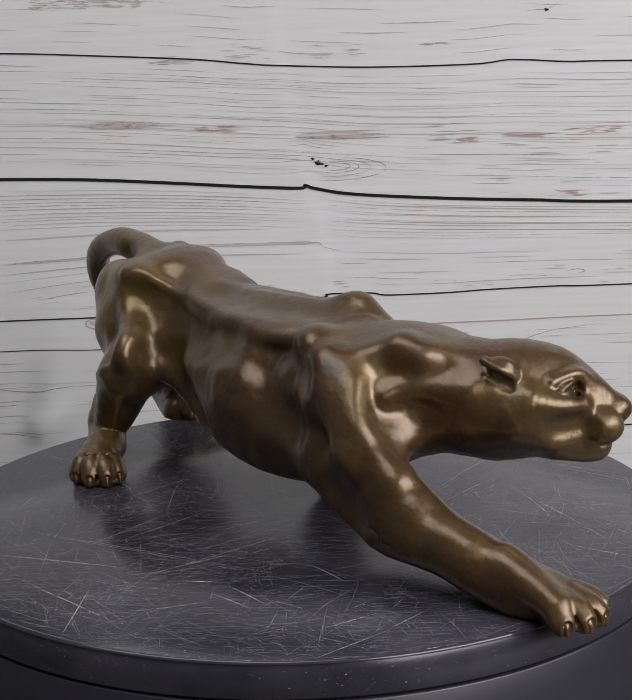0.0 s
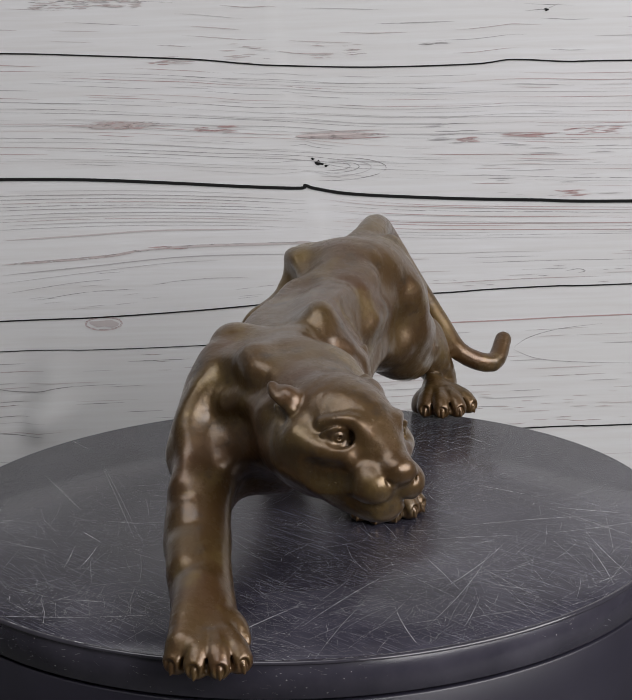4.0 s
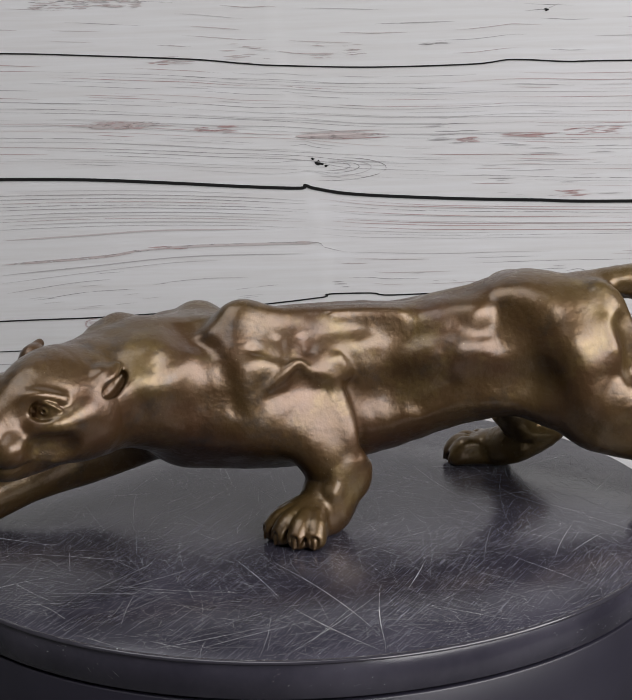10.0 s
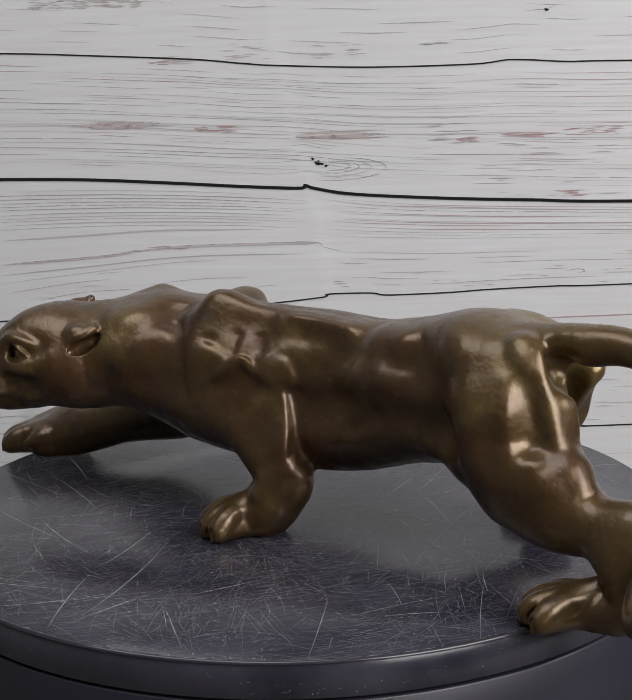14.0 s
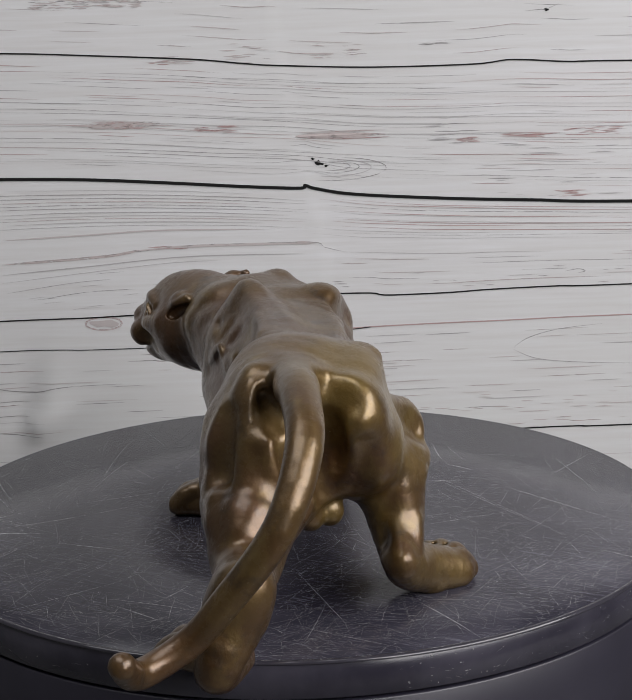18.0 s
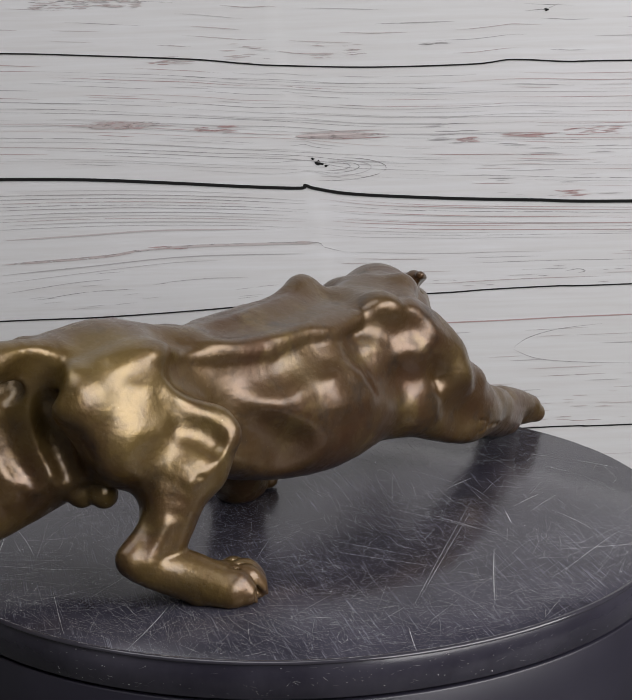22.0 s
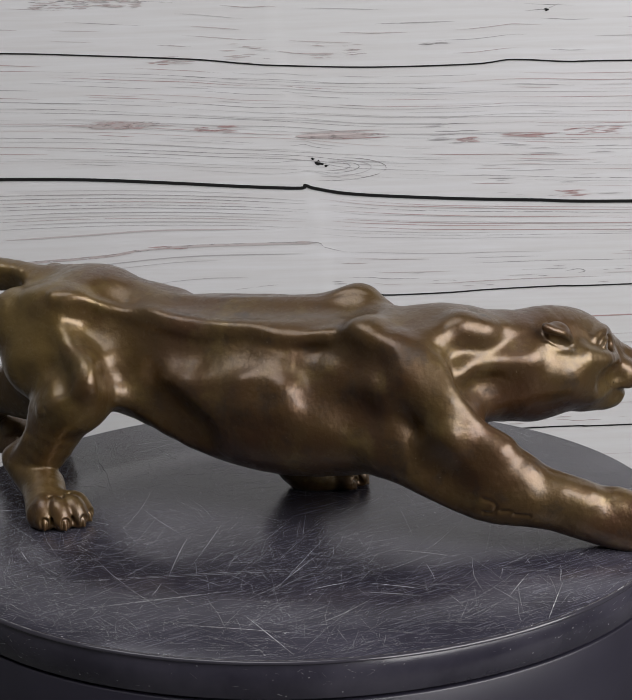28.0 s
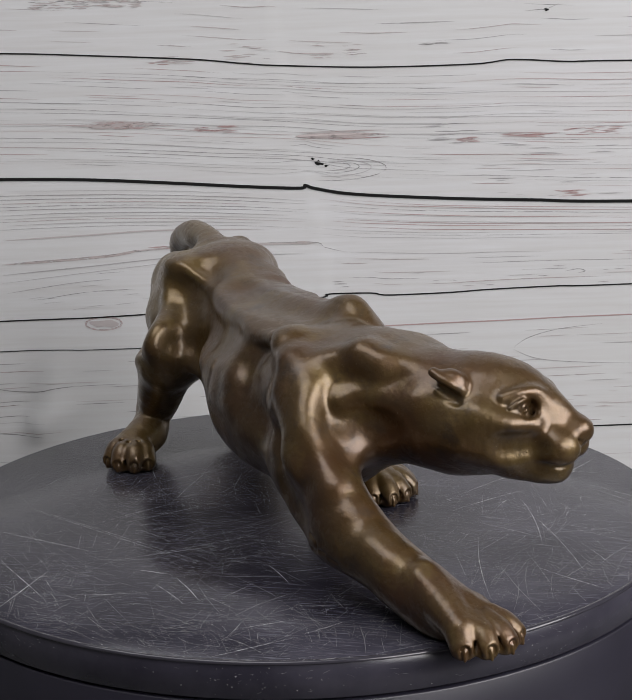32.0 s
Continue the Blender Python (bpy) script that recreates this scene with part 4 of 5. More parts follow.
    clay.strand([(0.0504, 0.0350, 0.1673, 0.0100), (0.0554, 0.0527, 0.1464, 0.0100), (0.0541, 0.0648, 0.1306, 0.0100)], 0.01215)  # shoulder blade
    clay.strand([(-0.2260, 0.0815, 0.1728, 0.0070), (-0.2323, 0.0944, 0.1551, 0.0070), (-0.2303, 0.1057, 0.1368, 0.0070)], 0.00945)  # thigh ridge
    clay.strand([(-0.2313, 0.0842, 0.1685, 0.0060), (-0.2464, 0.0956, 0.1414, 0.0060), (-0.2600, 0.0993, 0.1092, 0.0060), (-0.2780, 0.1106, 0.0897, 0.0060)], 0.0081)  # thigh ridge
    clay.strand([(-0.0136, 0.0419, 0.1583, 0.0080), (-0.0431, 0.0424, 0.1584, 0.0080), (-0.0745, 0.0481, 0.1552, 0.0080)], 0.01215)  # loin
    # second working over of the muscles
    clay.strand([(-0.1964, -0.0308, 0.1231, 0.0069), (-0.1859, -0.0382, 0.1190, 0.0069), (-0.1805, -0.0468, 0.1116, 0.0069)], 0.009, True)  # thigh groove
    clay.strand([(-0.1945, -0.0262, 0.1217, 0.0016), (-0.1934, -0.0269, 0.1214, 0.0016)], 0.001, True)  # casting ring
    clay.strand([(-0.1748, -0.0464, 0.1087, 0.0018), (-0.1729, -0.0472, 0.1100, 0.0018)], 0.001, True)  # casting ring
    clay.strand([(-0.1983, -0.0442, 0.0907, 0.0018), (-0.1953, -0.0460, 0.0908, 0.0018)], 0.001, True)  # casting ring
    clay.strand([(-0.1283, -0.0320, 0.1191, 0.0172), (-0.1168, -0.0394, 0.1021, 0.0172), (-0.0974, -0.0461, 0.0880, 0.0172), (-0.0757, -0.0523, 0.0733, 0.0172)], 0.018, True)  # flank hollow
    clay.strand([(0.0889, -0.0579, 0.1394, 0.0138), (0.1031, -0.0628, 0.1284, 0.0138), (0.1178, -0.0668, 0.1163, 0.0138), (0.1287, -0.0705, 0.1056, 0.0138)], 0.015)  # front of the blade
    clay.strand([(0.0374, -0.0421, 0.1273, 0.0138), (0.0512, -0.0490, 0.1189, 0.0138), (0.0339, -0.0486, 0.1136, 0.0138)], 0.015)  # shoulder muscle
    clay.strand([(0.0765, -0.0556, 0.1268, 0.0138), (0.0829, -0.0572, 0.1153, 0.0138)], 0.015)  # shoulder muscle
    clay.strand([(0.0238, -0.0562, 0.1508, 0.0161), (0.0408, -0.0662, 0.1495, 0.0161)], 0.018, True)  # shoulder hollow
    clay.strand([(0.0583, -0.0727, 0.1379, 0.0126), (0.0731, -0.0770, 0.1418, 0.0126)], 0.015, True)  # shoulder hollow
    clay.strand([(0.0171, -0.0689, 0.1274, 0.0149), (0.0411, -0.0749, 0.1142, 0.0149), (0.0573, -0.0780, 0.1024, 0.0149)], 0.018, True)  # shoulder hollow
    clay.strand([(0.1268, -0.0745, 0.0774, 0.0126), (0.1329, -0.0766, 0.0865, 0.0126)], 0.015)  # upper arm
    clay.strand([(0.1199, -0.0955, 0.0668, 0.0138), (0.1343, -0.0966, 0.0473, 0.0138)], 0.018, True)  # upper arm hollow
    clay.strand([(-0.0107, -0.0465, 0.1159, 0.0103), (-0.0140, -0.0514, 0.1000, 0.0103)], 0.0135)  # rib
    clay.strand([(0.0039, -0.0501, 0.1115, 0.0103), (0.0055, -0.0536, 0.1010, 0.0103)], 0.0135)  # rib
    clay.strand([(-0.0281, -0.0444, 0.1145, 0.0103), (-0.0274, -0.0488, 0.1013, 0.0103)], 0.0135)  # rib
    clay.strand([(0.0461, 0.0747, 0.1492, 0.0052), (0.0335, 0.0784, 0.1421, 0.0052), (0.0198, 0.0821, 0.1355, 0.0052), (0.0032, 0.0783, 0.1362, 0.0052), (-0.0116, 0.0750, 0.1352, 0.0052)], 0.006, True)  # arm crease
    clay.strand([(0.0429, 0.0718, 0.1336, 0.0103), (0.0294, 0.0737, 0.1285, 0.0103), (0.0173, 0.0742, 0.1253, 0.0103), (0.0015, 0.0705, 0.1257, 0.0103), (-0.0099, 0.0663, 0.1252, 0.0103)], 0.009)  # upper arm
    clay.strand([(-0.0080, 0.0654, 0.1251, 0.0149), (-0.0119, 0.0655, 0.1205, 0.0149)], 0.012)  # elbow
    clay.strand([(0.0553, 0.0737, 0.1305, 0.0115), (0.0566, 0.0761, 0.1192, 0.0115)], 0.012)  # point of the arm
    clay.strand([(0.0158, 0.0901, 0.1256, 0.0080), (0.0080, 0.0888, 0.1264, 0.0080)], 0.009, True)  # arm pocket
    clay.strand([(-0.0087, 0.0676, 0.1158, 0.0126), (-0.0131, 0.0659, 0.1016, 0.0126), (-0.0153, 0.0588, 0.0781, 0.0126)], 0.012)  # forearm
    clay.strand([(-0.0252, 0.0752, 0.1174, 0.0052), (-0.0284, 0.0742, 0.0993, 0.0052), (-0.0333, 0.0654, 0.0753, 0.0052), (-0.0385, 0.0504, 0.0558, 0.0052)], 0.006, True)  # behind the arm
    clay.strand([(0.0261, 0.0622, 0.1556, 0.0034), (0.0265, 0.0756, 0.1446, 0.0034)], 0.006, True)  # skin fold
    clay.strand([(0.0041, 0.0615, 0.1539, 0.0034), (0.0039, 0.0703, 0.1455, 0.0034)], 0.006, True)  # skin fold
    clay.strand([(-0.0189, 0.0660, 0.0552, 0.0057), (-0.0124, 0.0681, 0.0421, 0.0057), (-0.0048, 0.0714, 0.0340, 0.0057)], 0.0075)  # tendon
    clay.strand([(-0.0246, 0.0581, 0.0494, 0.0115), (-0.0286, 0.0586, 0.0427, 0.0115)], 0.012)  # wrist
    clay.strand([(-0.2243, 0.0980, 0.1493, 0.0103), (-0.2247, 0.1059, 0.1326, 0.0103), (-0.2252, 0.1063, 0.1152, 0.0103), (-0.2306, 0.1115, 0.0986, 0.0103), (-0.2418, 0.1146, 0.0873, 0.0103)], 0.0105)  # thigh ridge
    clay.strand([(-0.2369, 0.0928, 0.1595, 0.0069), (-0.2483, 0.0975, 0.1366, 0.0069), (-0.2557, 0.1006, 0.1168, 0.0069)], 0.0075)  # thigh ridge
    clay.strand([(-0.2391, 0.1128, 0.1545, 0.0092), (-0.2436, 0.1166, 0.1336, 0.0092), (-0.2450, 0.1173, 0.1181, 0.0092)], 0.0105, True)  # thigh groove
    clay.strand([(-0.2463, 0.1151, 0.0984, 0.0069), (-0.2546, 0.1186, 0.0897, 0.0069)], 0.009)  # thigh ridge
    clay.strand([(-0.2268, 0.0842, 0.1736, 0.0092), (-0.2304, 0.0886, 0.1679, 0.0092)], 0.0105)  # beside the tail
    clay.strand([(-0.2619, 0.0429, 0.1640, 0.0161), (-0.2691, 0.0474, 0.1545, 0.0161), (-0.2762, 0.0440, 0.1349, 0.0161), (-0.2674, 0.0374, 0.1056, 0.0161)], 0.015, True)  # under the tail
    clay.strand([(-0.2560, 0.0470, 0.1570, 0.0080), (-0.2460, 0.0455, 0.1380, 0.0150), (-0.2410, 0.0435, 0.1130, 0.0140), (-0.2360, 0.0400, 0.0930, 0.0090)], 0.008, True)  # cleft under the tail
    clay.strand([(-0.2430, 0.0825, 0.1650, 0.0060), (-0.2530, 0.0745, 0.1575, 0.0110), (-0.2590, 0.0780, 0.1500, 0.0080)], 0.004, True)  # pocket under the tail
    clay.strand([(-0.2640, 0.0690, 0.1500, 0.0110), (-0.2690, 0.0705, 0.1366, 0.0125), (-0.2660, 0.0665, 0.1200, 0.0125), (-0.2620, 0.0620, 0.1041, 0.0110), (-0.2560, 0.0560, 0.0900, 0.0080)], 0.005, True)  # gap behind the thigh
    clay.strand([(-0.2640, 0.0580, 0.1480, 0.0120), (-0.2630, 0.0560, 0.1250, 0.0140), (-0.2560, 0.0510, 0.1000, 0.0110)], 0.006, True)  # between the thighs
    clay.strand([(-0.2385, 0.0895, 0.1738, 0.0030), (-0.2425, 0.0935, 0.1640, 0.0034), (-0.2470, 0.0965, 0.1480, 0.0030)], 0.005)  # cusp beside the tail
    clay.strand([(-0.2178, -0.0136, 0.0600, 0.0057), (-0.2406, -0.0099, 0.0420, 0.0057)], 0.006)  # shin edge
    clay.strand([(-0.2173, -0.0263, 0.0592, 0.0057), (-0.2314, -0.0222, 0.0373, 0.0057)], 0.006)  # shin edge
    clay.strand([(-0.1249, 0.0939, 0.1109, 0.0138), (-0.1626, 0.1003, 0.1096, 0.0138)], 0.0165, True)  # belly fold
    clay.strand([(-0.1957, -0.0054, 0.1734, 0.0057), (-0.1715, -0.0022, 0.1698, 0.0057), (-0.1445, 0.0059, 0.1586, 0.0057), (-0.1010, -0.0126, 0.1524, 0.0057), (-0.0688, -0.0206, 0.1488, 0.0057)], 0.00525)  # back edge
    clay.strand([(-0.0687, -0.0204, 0.1488, 0.0057), (-0.0299, -0.0287, 0.1539, 0.0057), (0.0032, -0.0347, 0.1511, 0.0057), (0.0346, -0.0374, 0.1542, 0.0050)], 0.007)  # back edge
    clay.strand([(-0.1634, -0.0215, 0.1589, 0.0150), (-0.1336, -0.0252, 0.1486, 0.0150), (-0.0845, -0.0424, 0.1437, 0.0150), (-0.0373, -0.0536, 0.1520, 0.0150)], 0.018, True)  # under the back edge
    clay.strand([(0.0922, -0.0521, 0.1503, 0.0103), (0.1190, -0.0594, 0.1344, 0.0103), (0.1358, -0.0684, 0.1155, 0.0103), (0.1482, -0.0692, 0.0944, 0.0103), (0.1709, -0.0736, 0.0770, 0.0103)], 0.0105)  # front of the arm
    clay.strand([(0.1596, -0.0542, 0.1297, 0.0207), (0.1733, -0.0459, 0.1194, 0.0207), (0.1838, -0.0397, 0.1181, 0.0207)], 0.021, True)  # neck hollow
    clay.strand([(0.1360, -0.0425, 0.1280, 0.0080), (0.1494, -0.0280, 0.1332, 0.0080), (0.1856, -0.0128, 0.1323, 0.0080)], 0.009)  # neck edge
    clay.strand([(0.1376, -0.0232, 0.1596, 0.0103), (0.1496, -0.0197, 0.1542, 0.0103)], 0.012)  # neck edge
    clay.strand([(-0.0826, 0.0724, 0.0938, 0.0057), (-0.1040, 0.0762, 0.1084, 0.0057)], 0.009, True)  # flank crease
    clay.strand([(-0.0190, 0.0735, 0.1340, 0.0050), (-0.0230, 0.0740, 0.1270, 0.0062), (-0.0250, 0.0735, 0.1200, 0.0045)], 0.006)  # elbow bone
    clay.strand([(-0.0182, 0.0705, 0.1050, 0.0080), (-0.0222, 0.0690, 0.0820, 0.0080), (-0.0251, 0.0630, 0.0609, 0.0070)], 0.008)  # forearm ridge
    clay.strand([(-0.0300, 0.0770, 0.1140, 0.0042), (-0.0345, 0.0725, 0.0900, 0.0042), (-0.0340, 0.0680, 0.0700, 0.0036)], 0.005, True)  # forearm groove
    clay.strand([(-0.0300, 0.0655, 0.0570, 0.0050), (-0.0360, 0.0610, 0.0510, 0.0050)], 0.005)  # wrist bone
    clay.strand([(0.0400, 0.0850, 0.1190, 0.0036), (0.0270, 0.0845, 0.1300, 0.0036), (0.0152, 0.0815, 0.1370, 0.0036), (0.0060, 0.0805, 0.1290, 0.0036), (-0.0080, 0.0790, 0.1250, 0.0036)], 0.004)  # folds of the arm
    clay.strand([(0.0370, 0.0915, 0.1130, 0.0046), (0.0160, 0.0900, 0.1165, 0.0046), (-0.0050, 0.0860, 0.1140, 0.0046)], 0.008, True)  # under the folds
    clay.strand([(0.0889, 0.0450, 0.1585, 0.0040), (0.0775, 0.0732, 0.1500, 0.0044), (0.0725, 0.0888, 0.1270, 0.0044), (0.0680, 0.0880, 0.1060, 0.0040)], 0.009, True)  # before the shoulder
    clay.strand([(-0.0214, 0.0475, 0.1665, 0.0036), (-0.0500, 0.0495, 0.1650, 0.0036), (-0.0726, 0.0505, 0.1640, 0.0030)], 0.007)  # edge of the loin
    # head: a runs to the nose, s to the cat's left, u up, from a point between the eyes
    e = Vector((0.2265, 0.0545, 0.1305))
    fa, fs, fu = Vector((0.816, 0.578, -0.02)), Vector((-0.574, 0.810, -0.105)), Vector((-0.045, 0.097, 0.994))

    def hp(a, s, u):
        return e + a * fa + s * fs + u * fu

    def hs(joints, k, carve=False):
        clay.strand([(*hp(a, s, u), r) for a, s, u, r in joints], k, carve)

    face = Matrix((fa, fs, fu)).transposed()
    hs([(-0.058, 0, -0.012, 0.0415), (-0.036, 0, -0.0095, 0.0400), (-0.016, 0, -0.010, 0.0330)], 0.014)
    hs([(-0.032, 0, 0.002, 0.0285), (-0.012, 0, 0.006, 0.0225), (0.002, 0, 0.0005, 0.0175), (0.012, 0, -0.004, 0.0135)], 0.012)
    hs([(-0.045, 0, -0.026, 0.029), (-0.008, 0, -0.029, 0.0220)], 0.012)
    hs([(0.004, 0, -0.006, 0.0190), (0.014, 0, -0.0070, 0.0145), (0.026, 0, -0.0112, 0.0122), (0.036, 0, -0.0162, 0.0098)], 0.012)
    for q in (-1, 1):
        hs([(-0.036, q * 0.026, -0.018, 0.0215), (-0.014, q * 0.021, -0.026, 0.018)], 0.014)
        hs([(-0.002, q * 0.013, -0.022, 0.018), (0.018, q * 0.0105, -0.0245, 0.0140)], 0.012)
        clay.lump(hp(0.0250, q * 0.0124, -0.0265), (0.0172, 0.0152, 0.0142), 0.004, face)
        hs([(0.009, q * 0.0240, -0.0112, 0.0060), (-0.004, q * 0.0345, -0.0098, 0.0078), (-0.024, q * 0.0370, -0.007, 0.0105)], 0.009)
        hs([(0.0150, q * 0.0100, 0.0010, 0.0040), (0.0095, q * 0.0160, 0.0104, 0.0044), (0.0010, q * 0.0240, 0.0108, 0.0042), (-0.0100, q * 0.0305, 0.0070, 0.0034)], 0.006)
        hs([(0.013, q * 0.0345, -0.0260, 0.0115), (0.000, q * 0.0435, -0.0285, 0.0135)], 0.006, True)
    for q in (-1, 1):
        hs([(-0.006, q * 0.008, -0.040, 0.0130), (0.012, q * 0.0060, -0.0432, 0.0118), (0.0215, q * 0.0045, -0.0430, 0.0108)], 0.009)
    clay.lump(hp(0.0370, 0, -0.0150), (0.0098, 0.0120, 0.0086), 0.006, face)
    for q in (-1, 1):
        # the eye in its socket, with a drilled iris and two lids
        ball = hp(-0.0026, q * 0.0238, 0.0006)
        gaze = (0.95 * fa + 0.30 * q * fs).normalized()
        clay.lump(hp(0.0052, q * 0.0250, 0.0006), (0.0082, 0.0098, 0.0068), 0.003, face, True)
        hs([(0.0070, q * 0.0175, -0.0030, 0.0018), (0.0135, q * 0.0140, -0.0085, 0.0010)], 0.002, True)
        clay.lump(ball, (0.0092, 0.0092, 0.0092), 0.0010, face)
        out = (q * fs - (q * fs).dot(gaze) * gaze).normalized()
        up = (fu - fu.dot(gaze) * gaze).normalized()
        for y in (0.0064, -0.0058):
            lid = [(-0.0112, -0.0020, 0.0040), (-0.0055, y * 0.75, 0.0066), (0.0010, y, 0.0074), (0.0064, y * 0.7, 0.0058), (0.0102, 0.0005, 0.0022)]
            clay.strand([(*(ball + a * out + b * up + g * gaze), 0.0015) for a, b, g in lid], 0.0016)
        side = gaze.cross(fu).normalized()
        lift = side.cross(gaze)
        ring = [ball + 0.0082 * gaze + 0.0040 * (math.cos(b) * side + math.sin(b) * lift) for b in [math.tau * i / 12 for i in range(13)]]
        clay.strand([(*p, 0.0009) for p in ring], 0.0008, True)
        clay.strand([(*(ball + 0.0102 * gaze), 0.0015), (*(ball + 0.0072 * gaze), 0.0014)], 0.001, True)
        # nostril, wing of the nose, mouth
        hs([(0.0450, q * 0.0050, -0.0262, 0.0010), (0.0425, q * 0.0100, -0.0230, 0.0013), (0.0370, q * 0.0128, -0.0190, 0.0009)], 0.002, True)
        hs([(0.0420, 0, -0.0368, 0.0024), (0.0350, q * 0.0100, -0.0395, 0.0025), (0.0240, q * 0.0195, -0.0396, 0.0022), (0.0130, q * 0.0240, -0.0385, 0.0012)], 0.003, True)
        for i in range(7):
            clay.strand([(*hp(0.0395 - 0.0026 * i, q * (0.0140 + 0.0017 * i), -0.0300 + 0.0026 * (i % 3)), 0.0008), (*hp(0.0375 - 0.0026 * i, q * (0.0130 + 0.0017 * i), -0.0300 + 0.0026 * (i % 3)), 0.0008)], 0.001, True)
        # ears: a flap laid back like an awning over a furry hollow, with a lobe behind
        tilt = Matrix((-0.90 * fa + 0.43 * fu, fs, 0.43 * fa + 0.90 * fu)).transposed()
        clay.lump(hp(-0.0450, q * 0.0345, 0.0160), (0.0110, 0.0082, 0.0086), 0.004, tilt)
        hs([(-0.046, q * 0.0365, 0.0165, 0.0056), (-0.053, q * 0.0385, 0.0195, 0.0042), (-0.0580, q * 0.0388, 0.0220, 0.0034)], 0.004)
        hs([(-0.037, q * 0.0385, 0.0105, 0.0024), (-0.0455, q * 0.0430, 0.0155, 0.0027), (-0.053, q * 0.0430, 0.0190, 0.0025), (-0.0590, q * 0.0405, 0.0222, 0.0018)], 0.004)
        hs([(-0.040, q * 0.0430, 0.0045, 0.0042), (-0.048, q * 0.0438, 0.0080, 0.0062), (-0.056, q * 0.0425, 0.0112, 0.0056), (-0.063, q * 0.0410, 0.0140, 0.0038)], 0.0016, True)
        hs([(-0.044, q * 0.0372, 0.0030, 0.0018), (-0.051, q * 0.0366, 0.0045, 0.0022), (-0.056, q * 0.0362, 0.0085, 0.0016)], 0.0014)
        for i in range(5):
            hs([(0.0020 + 0.0022 * i, q * (0.0330 - 0.0012 * i), -0.0330 + 0.0012 * i, 0.0009), (0.0080 + 0.0018 * i, q * (0.0290 - 0.001 * i), -0.0270 + 0.0012 * (i % 3), 0.0009)], 0.002, i % 2 == 0)
    hs([(0.0455, 0, -0.0255, 0.0020), (0.0415, 0, -0.0310, 0.0022), (0.0415, 0, -0.0372, 0.0012)], 0.004, True)

    # paws: long toes, each with a knuckle, a pad and a claw set in a sheath
    def paw(root, tips, r, knuckle=1.6):
        rx, ry, rz = root
        for tx, ty in tips:
            d = Vector((tx - rx, ty - ry)).normalized()
            hx, hy = 0.5 * rx + 0.5 * tx, 0.5 * ry + 0.5 * ty
            clay.strand([(rx, ry, rz - r * 0.2, r * 0.9), (hx, hy, rz * 0.55 + r * 0.55, r * 0.76)], 0.005)
            clay.strand([(rx, ry, r, r * 1.1), (tx - d.x * r * 1.2, ty - d.y * r * 1.2, r * 0.9, r * 0.86)], 0.004)
        for tx, ty in tips:
            d = Vector((tx - rx, ty - ry)).normalized()
            hx, hy = 0.5 * rx + 0.5 * tx, 0.5 * ry + 0.5 * ty
            clay.strand([(hx, hy, rz * 0.55 + r * 0.60, r * 0.76), (tx - d.x * r * 1.5, ty - d.y * r * 1.5, r * knuckle * 0.92, r * 0.96),
                         (tx - d.x * r * 0.8, ty - d.y * r * 0.8, r * 0.92, r * 0.94)], 0.0020)
        for tx, ty in tips:
            d = Vector((tx - rx, ty - ry)).normalized()
            clay.strand([(tx + d.x * 0.0002, ty + d.y * 0.0002, r * 0.95, 0.0036), (tx + d.x * 0.0020, ty + d.y * 0.0020, r * 0.25, 0.0036)], 0.0012, True)
            clay.strand([(tx - d.x * 0.0065, ty - d.y * 0.0065, r * 1.15, 0.0024), (tx - d.x * 0.0022, ty - d.y * 0.0022, r * 0.85, 0.0023),
                         (tx - d.x * 0.0004, ty - d.y * 0.0004, r * 0.25, 0.0013)], 0.0008)

        for (ax, ay), (bx, by) in zip(tips, tips[1:]):
            mx, my = 0.5 * (ax + bx), 0.5 * (ay + by)
            d = Vector((mx - rx, my - ry)).normalized()
            clay.strand([(mx + d.x * 0.001, my + d.y * 0.001, 0.002, 0.0020), (mx - d.x * r * 0.7, my - d.y * r * 0.7, r * 1.25, 0.0022),
                         (mx - d.x * r * 1.8, my - d.y * r * 1.8, r * knuckle * 1.15, 0.0018), (0.6 * mx + 0.4 * rx, 0.6 * my + 0.4 * ry, r * knuckle * 1.35, 0.0010)], 0.003, True)

    paw((0.280, -0.050, 0.024), ((0.3215, -0.0745), (0.3300, -0.0590), (0.3305, -0.0420), (0.3220, -0.0270)), 0.0096)
    clay.strand([(0.258, -0.0610, 0.0335, 0.0140), (0.284, -0.0640, 0.0255, 0.0130), (0.306, -0.0670, 0.0180, 0.0100)], 0.007)
    clay.strand([(0.276, -0.038, 0.018, 0.008), (0.291, -0.0285, 0.014, 0.0045), (0.296, -0.0270, 0.010, 0.0022)], 0.004)
    paw((0.004, 0.064, 0.026), ((0.0400, 0.0470), (0.0485, 0.0620), (0.0455, 0.0785), (0.0355, 0.0945), (0.0215, 0.1020)), 0.0096, 1.75)
    paw((-0.202, -0.044, 0.022), ((-0.1580, -0.0560), (-0.1590, -0.0695), (-0.1710, -0.0800), (-0.1880, -0.0820)), 0.0092, 1.95)
    paw((-0.296, 0.128, 0.024), ((-0.2520, 0.1160), (-0.2450, 0.1330), (-0.2490, 0.1510), (-0.2640, 0.1650)), 0.0098)
    clay.strand([(-0.030, 0.0560, 0.0420, 0.0105), (-0.029, 0.0565, 0.0350, 0.0100)], 0.008)
    clay.strand([(-0.217, 0.0485, 0.0725, 0.0105), (-0.215, 0.0475, 0.0705, 0.0105)], 0.003)
    clay.strand([(-0.211, 0.0325, 0.0725, 0.0105), (-0.209, 0.0320, 0.0705, 0.0105)], 0.003)
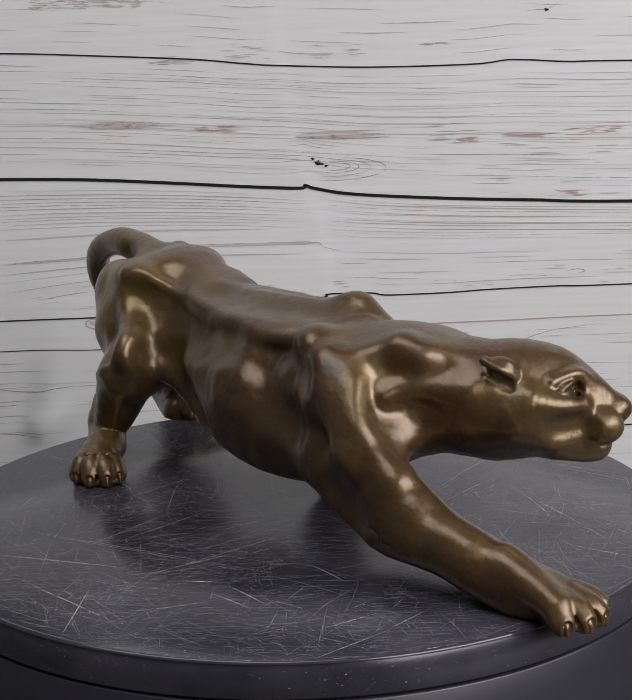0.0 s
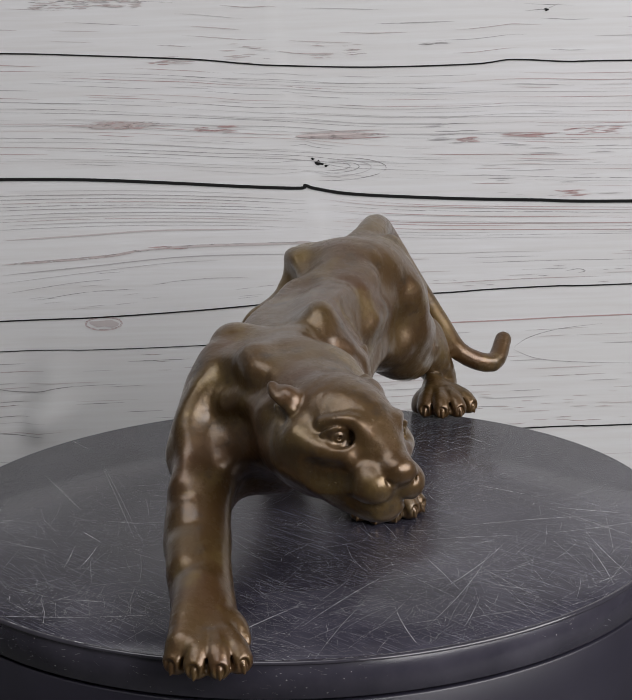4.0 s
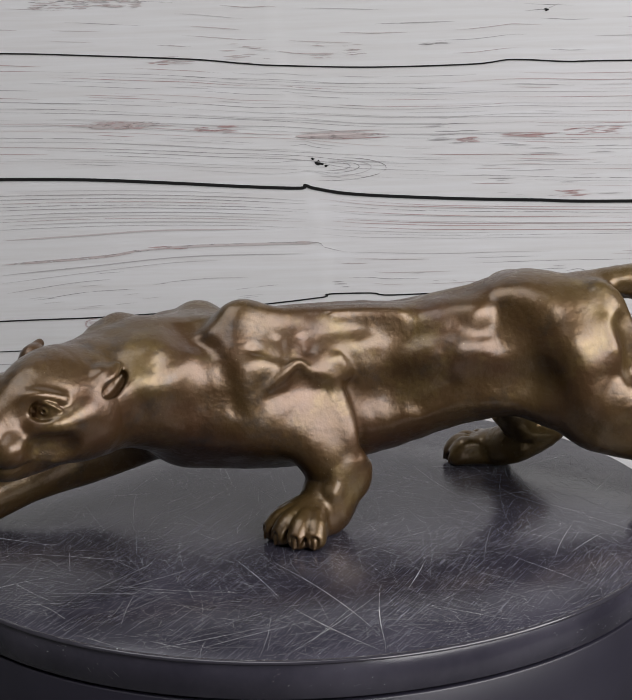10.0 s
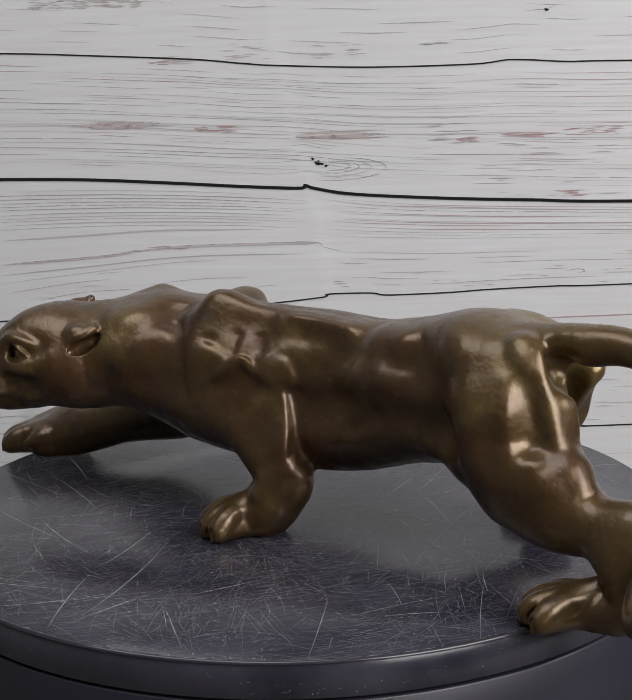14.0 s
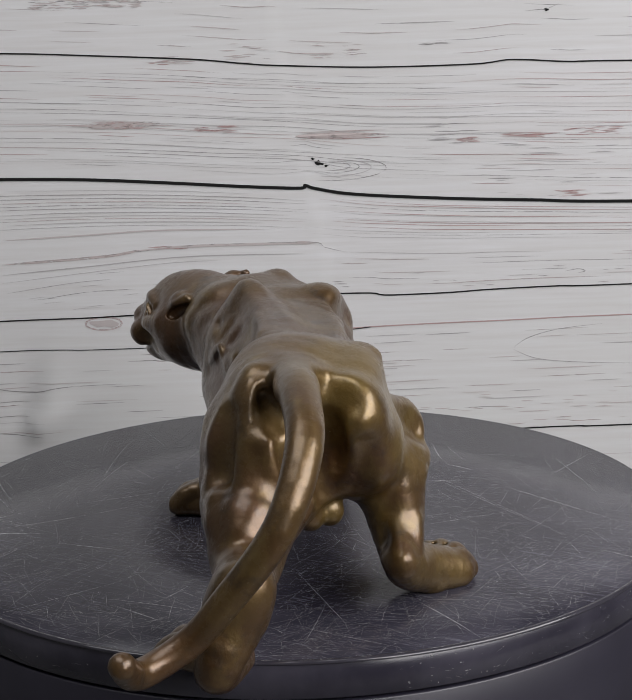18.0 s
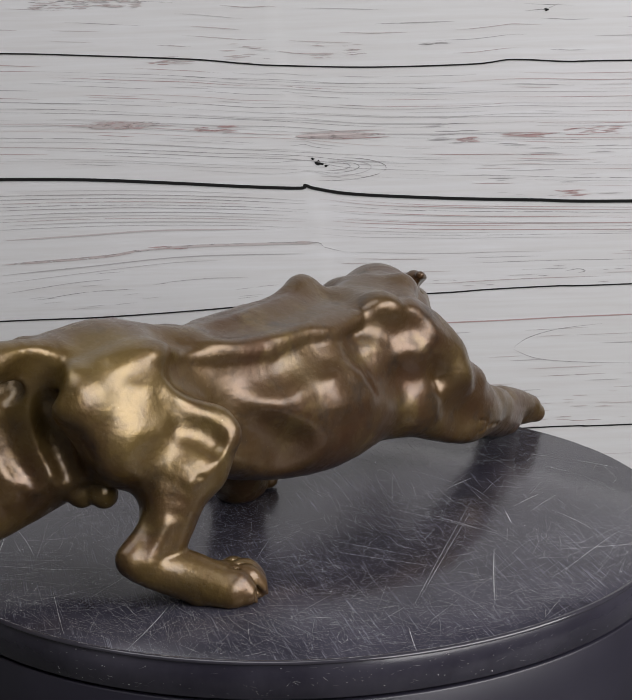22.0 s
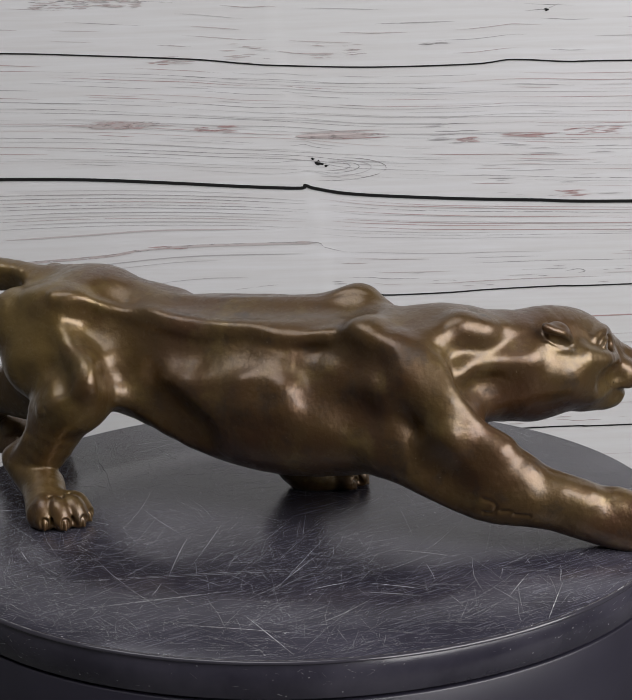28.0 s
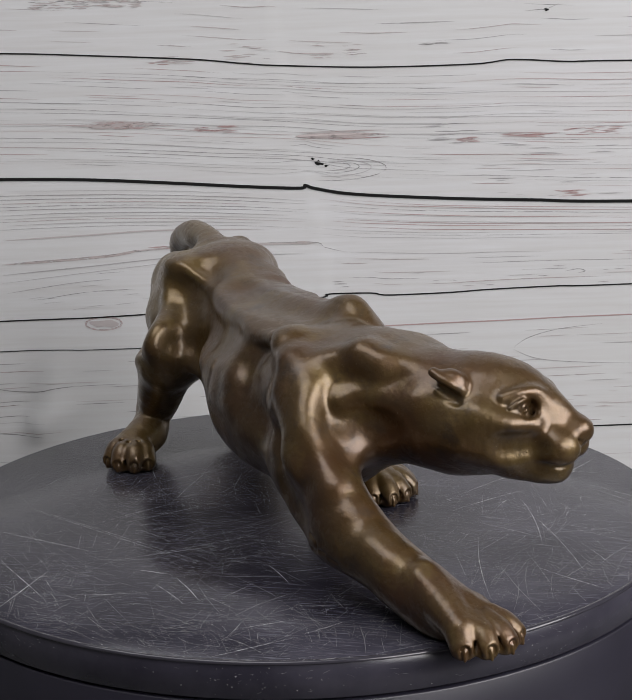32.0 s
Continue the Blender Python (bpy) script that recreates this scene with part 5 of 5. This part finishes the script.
    clay.strand([(-0.205, 0.0420, 0.0900, 0.0120), (-0.208, 0.0410, 0.0780, 0.0080)], 0.006)

    clay.cut_floor(0.0004)


# low and high corners of what is worked finely: the head and the four paws
FINE = (((0.150, -0.030, 0.055), (0.290, 0.130, 0.185)), ((0.262, -0.100, -0.003), (0.345, -0.005, 0.048)), ((-0.022, 0.030, -0.003), (0.064, 0.118, 0.044)),
        ((-0.212, -0.102, -0.003), (-0.138, -0.034, 0.036)), ((-0.300, 0.098, -0.003), (-0.228, 0.184, 0.036)), ((0.152, -0.098, 0.025), (0.200, -0.076, 0.049)))


def ease(a, b, x):
    t = np.clip((x - a) / (b - a), 0.0, 1.0)
    return t * t * (3 - 2 * t)


def draw_in(v):
    # the shoulder of the standing foreleg lies close to the ribs
    x, y, z = v[:, 0], v[:, 1], v[:, 2]
    w = ease(-0.115, -0.030, x) * (1 - ease(0.075, 0.135, x)) * ease(0.052, 0.122, z)
    y += np.where(y > 0.012, -0.36 * w * (y - 0.012), 0.0)
    return v


def statue():
    clay = Clay((-0.395, -0.135, -0.004), (0.375, 0.240, 0.235), 0.0016)
    sculpt(clay)
    v, q = clay.surface(3)
    mid = v[q].mean(1)
    keep = np.ones(len(q), bool)
    for low, high in FINE:
        keep &= ~((mid > np.array(low) + 0.0012).all(1) & (mid < np.array(high) - 0.0012).all(1))
    verts, quads = [v], [q[keep]]
    count = len(v)
    for low, high in FINE:
        clay = Clay(np.array(low) - 0.006, np.array(high) + 0.006, 0.0008)
        sculpt(clay)
        v, q = clay.surface(5)
        mid = v[q].mean(1)
        quads.append(q[(mid > np.array(low)).all(1) & (mid < np.array(high)).all(1)] + count)
        verts.append(v)
        count += len(v)
    me = quad_mesh("panther_statue", draw_in(np.concatenate(verts)), np.concatenate(quads))
    return tagged(smooth(mesh_part("panther_statue", me, BRONZE)), "brown patinated bronze statue of a prowling panther", "statue")


room()
backdrop()
TURNTABLE, PLATTER = turntable()
scratches(PLATTER)
PANTHER = statue()


def motions():
    for ob, start in ((PLATTER, 0.0), (PANTHER, -45.0)):
        walk(ob, [(2.0 * i, pose(0, 0, 0, 0, 0, start + a)) for i, a in enumerate(TURN)])


motions()
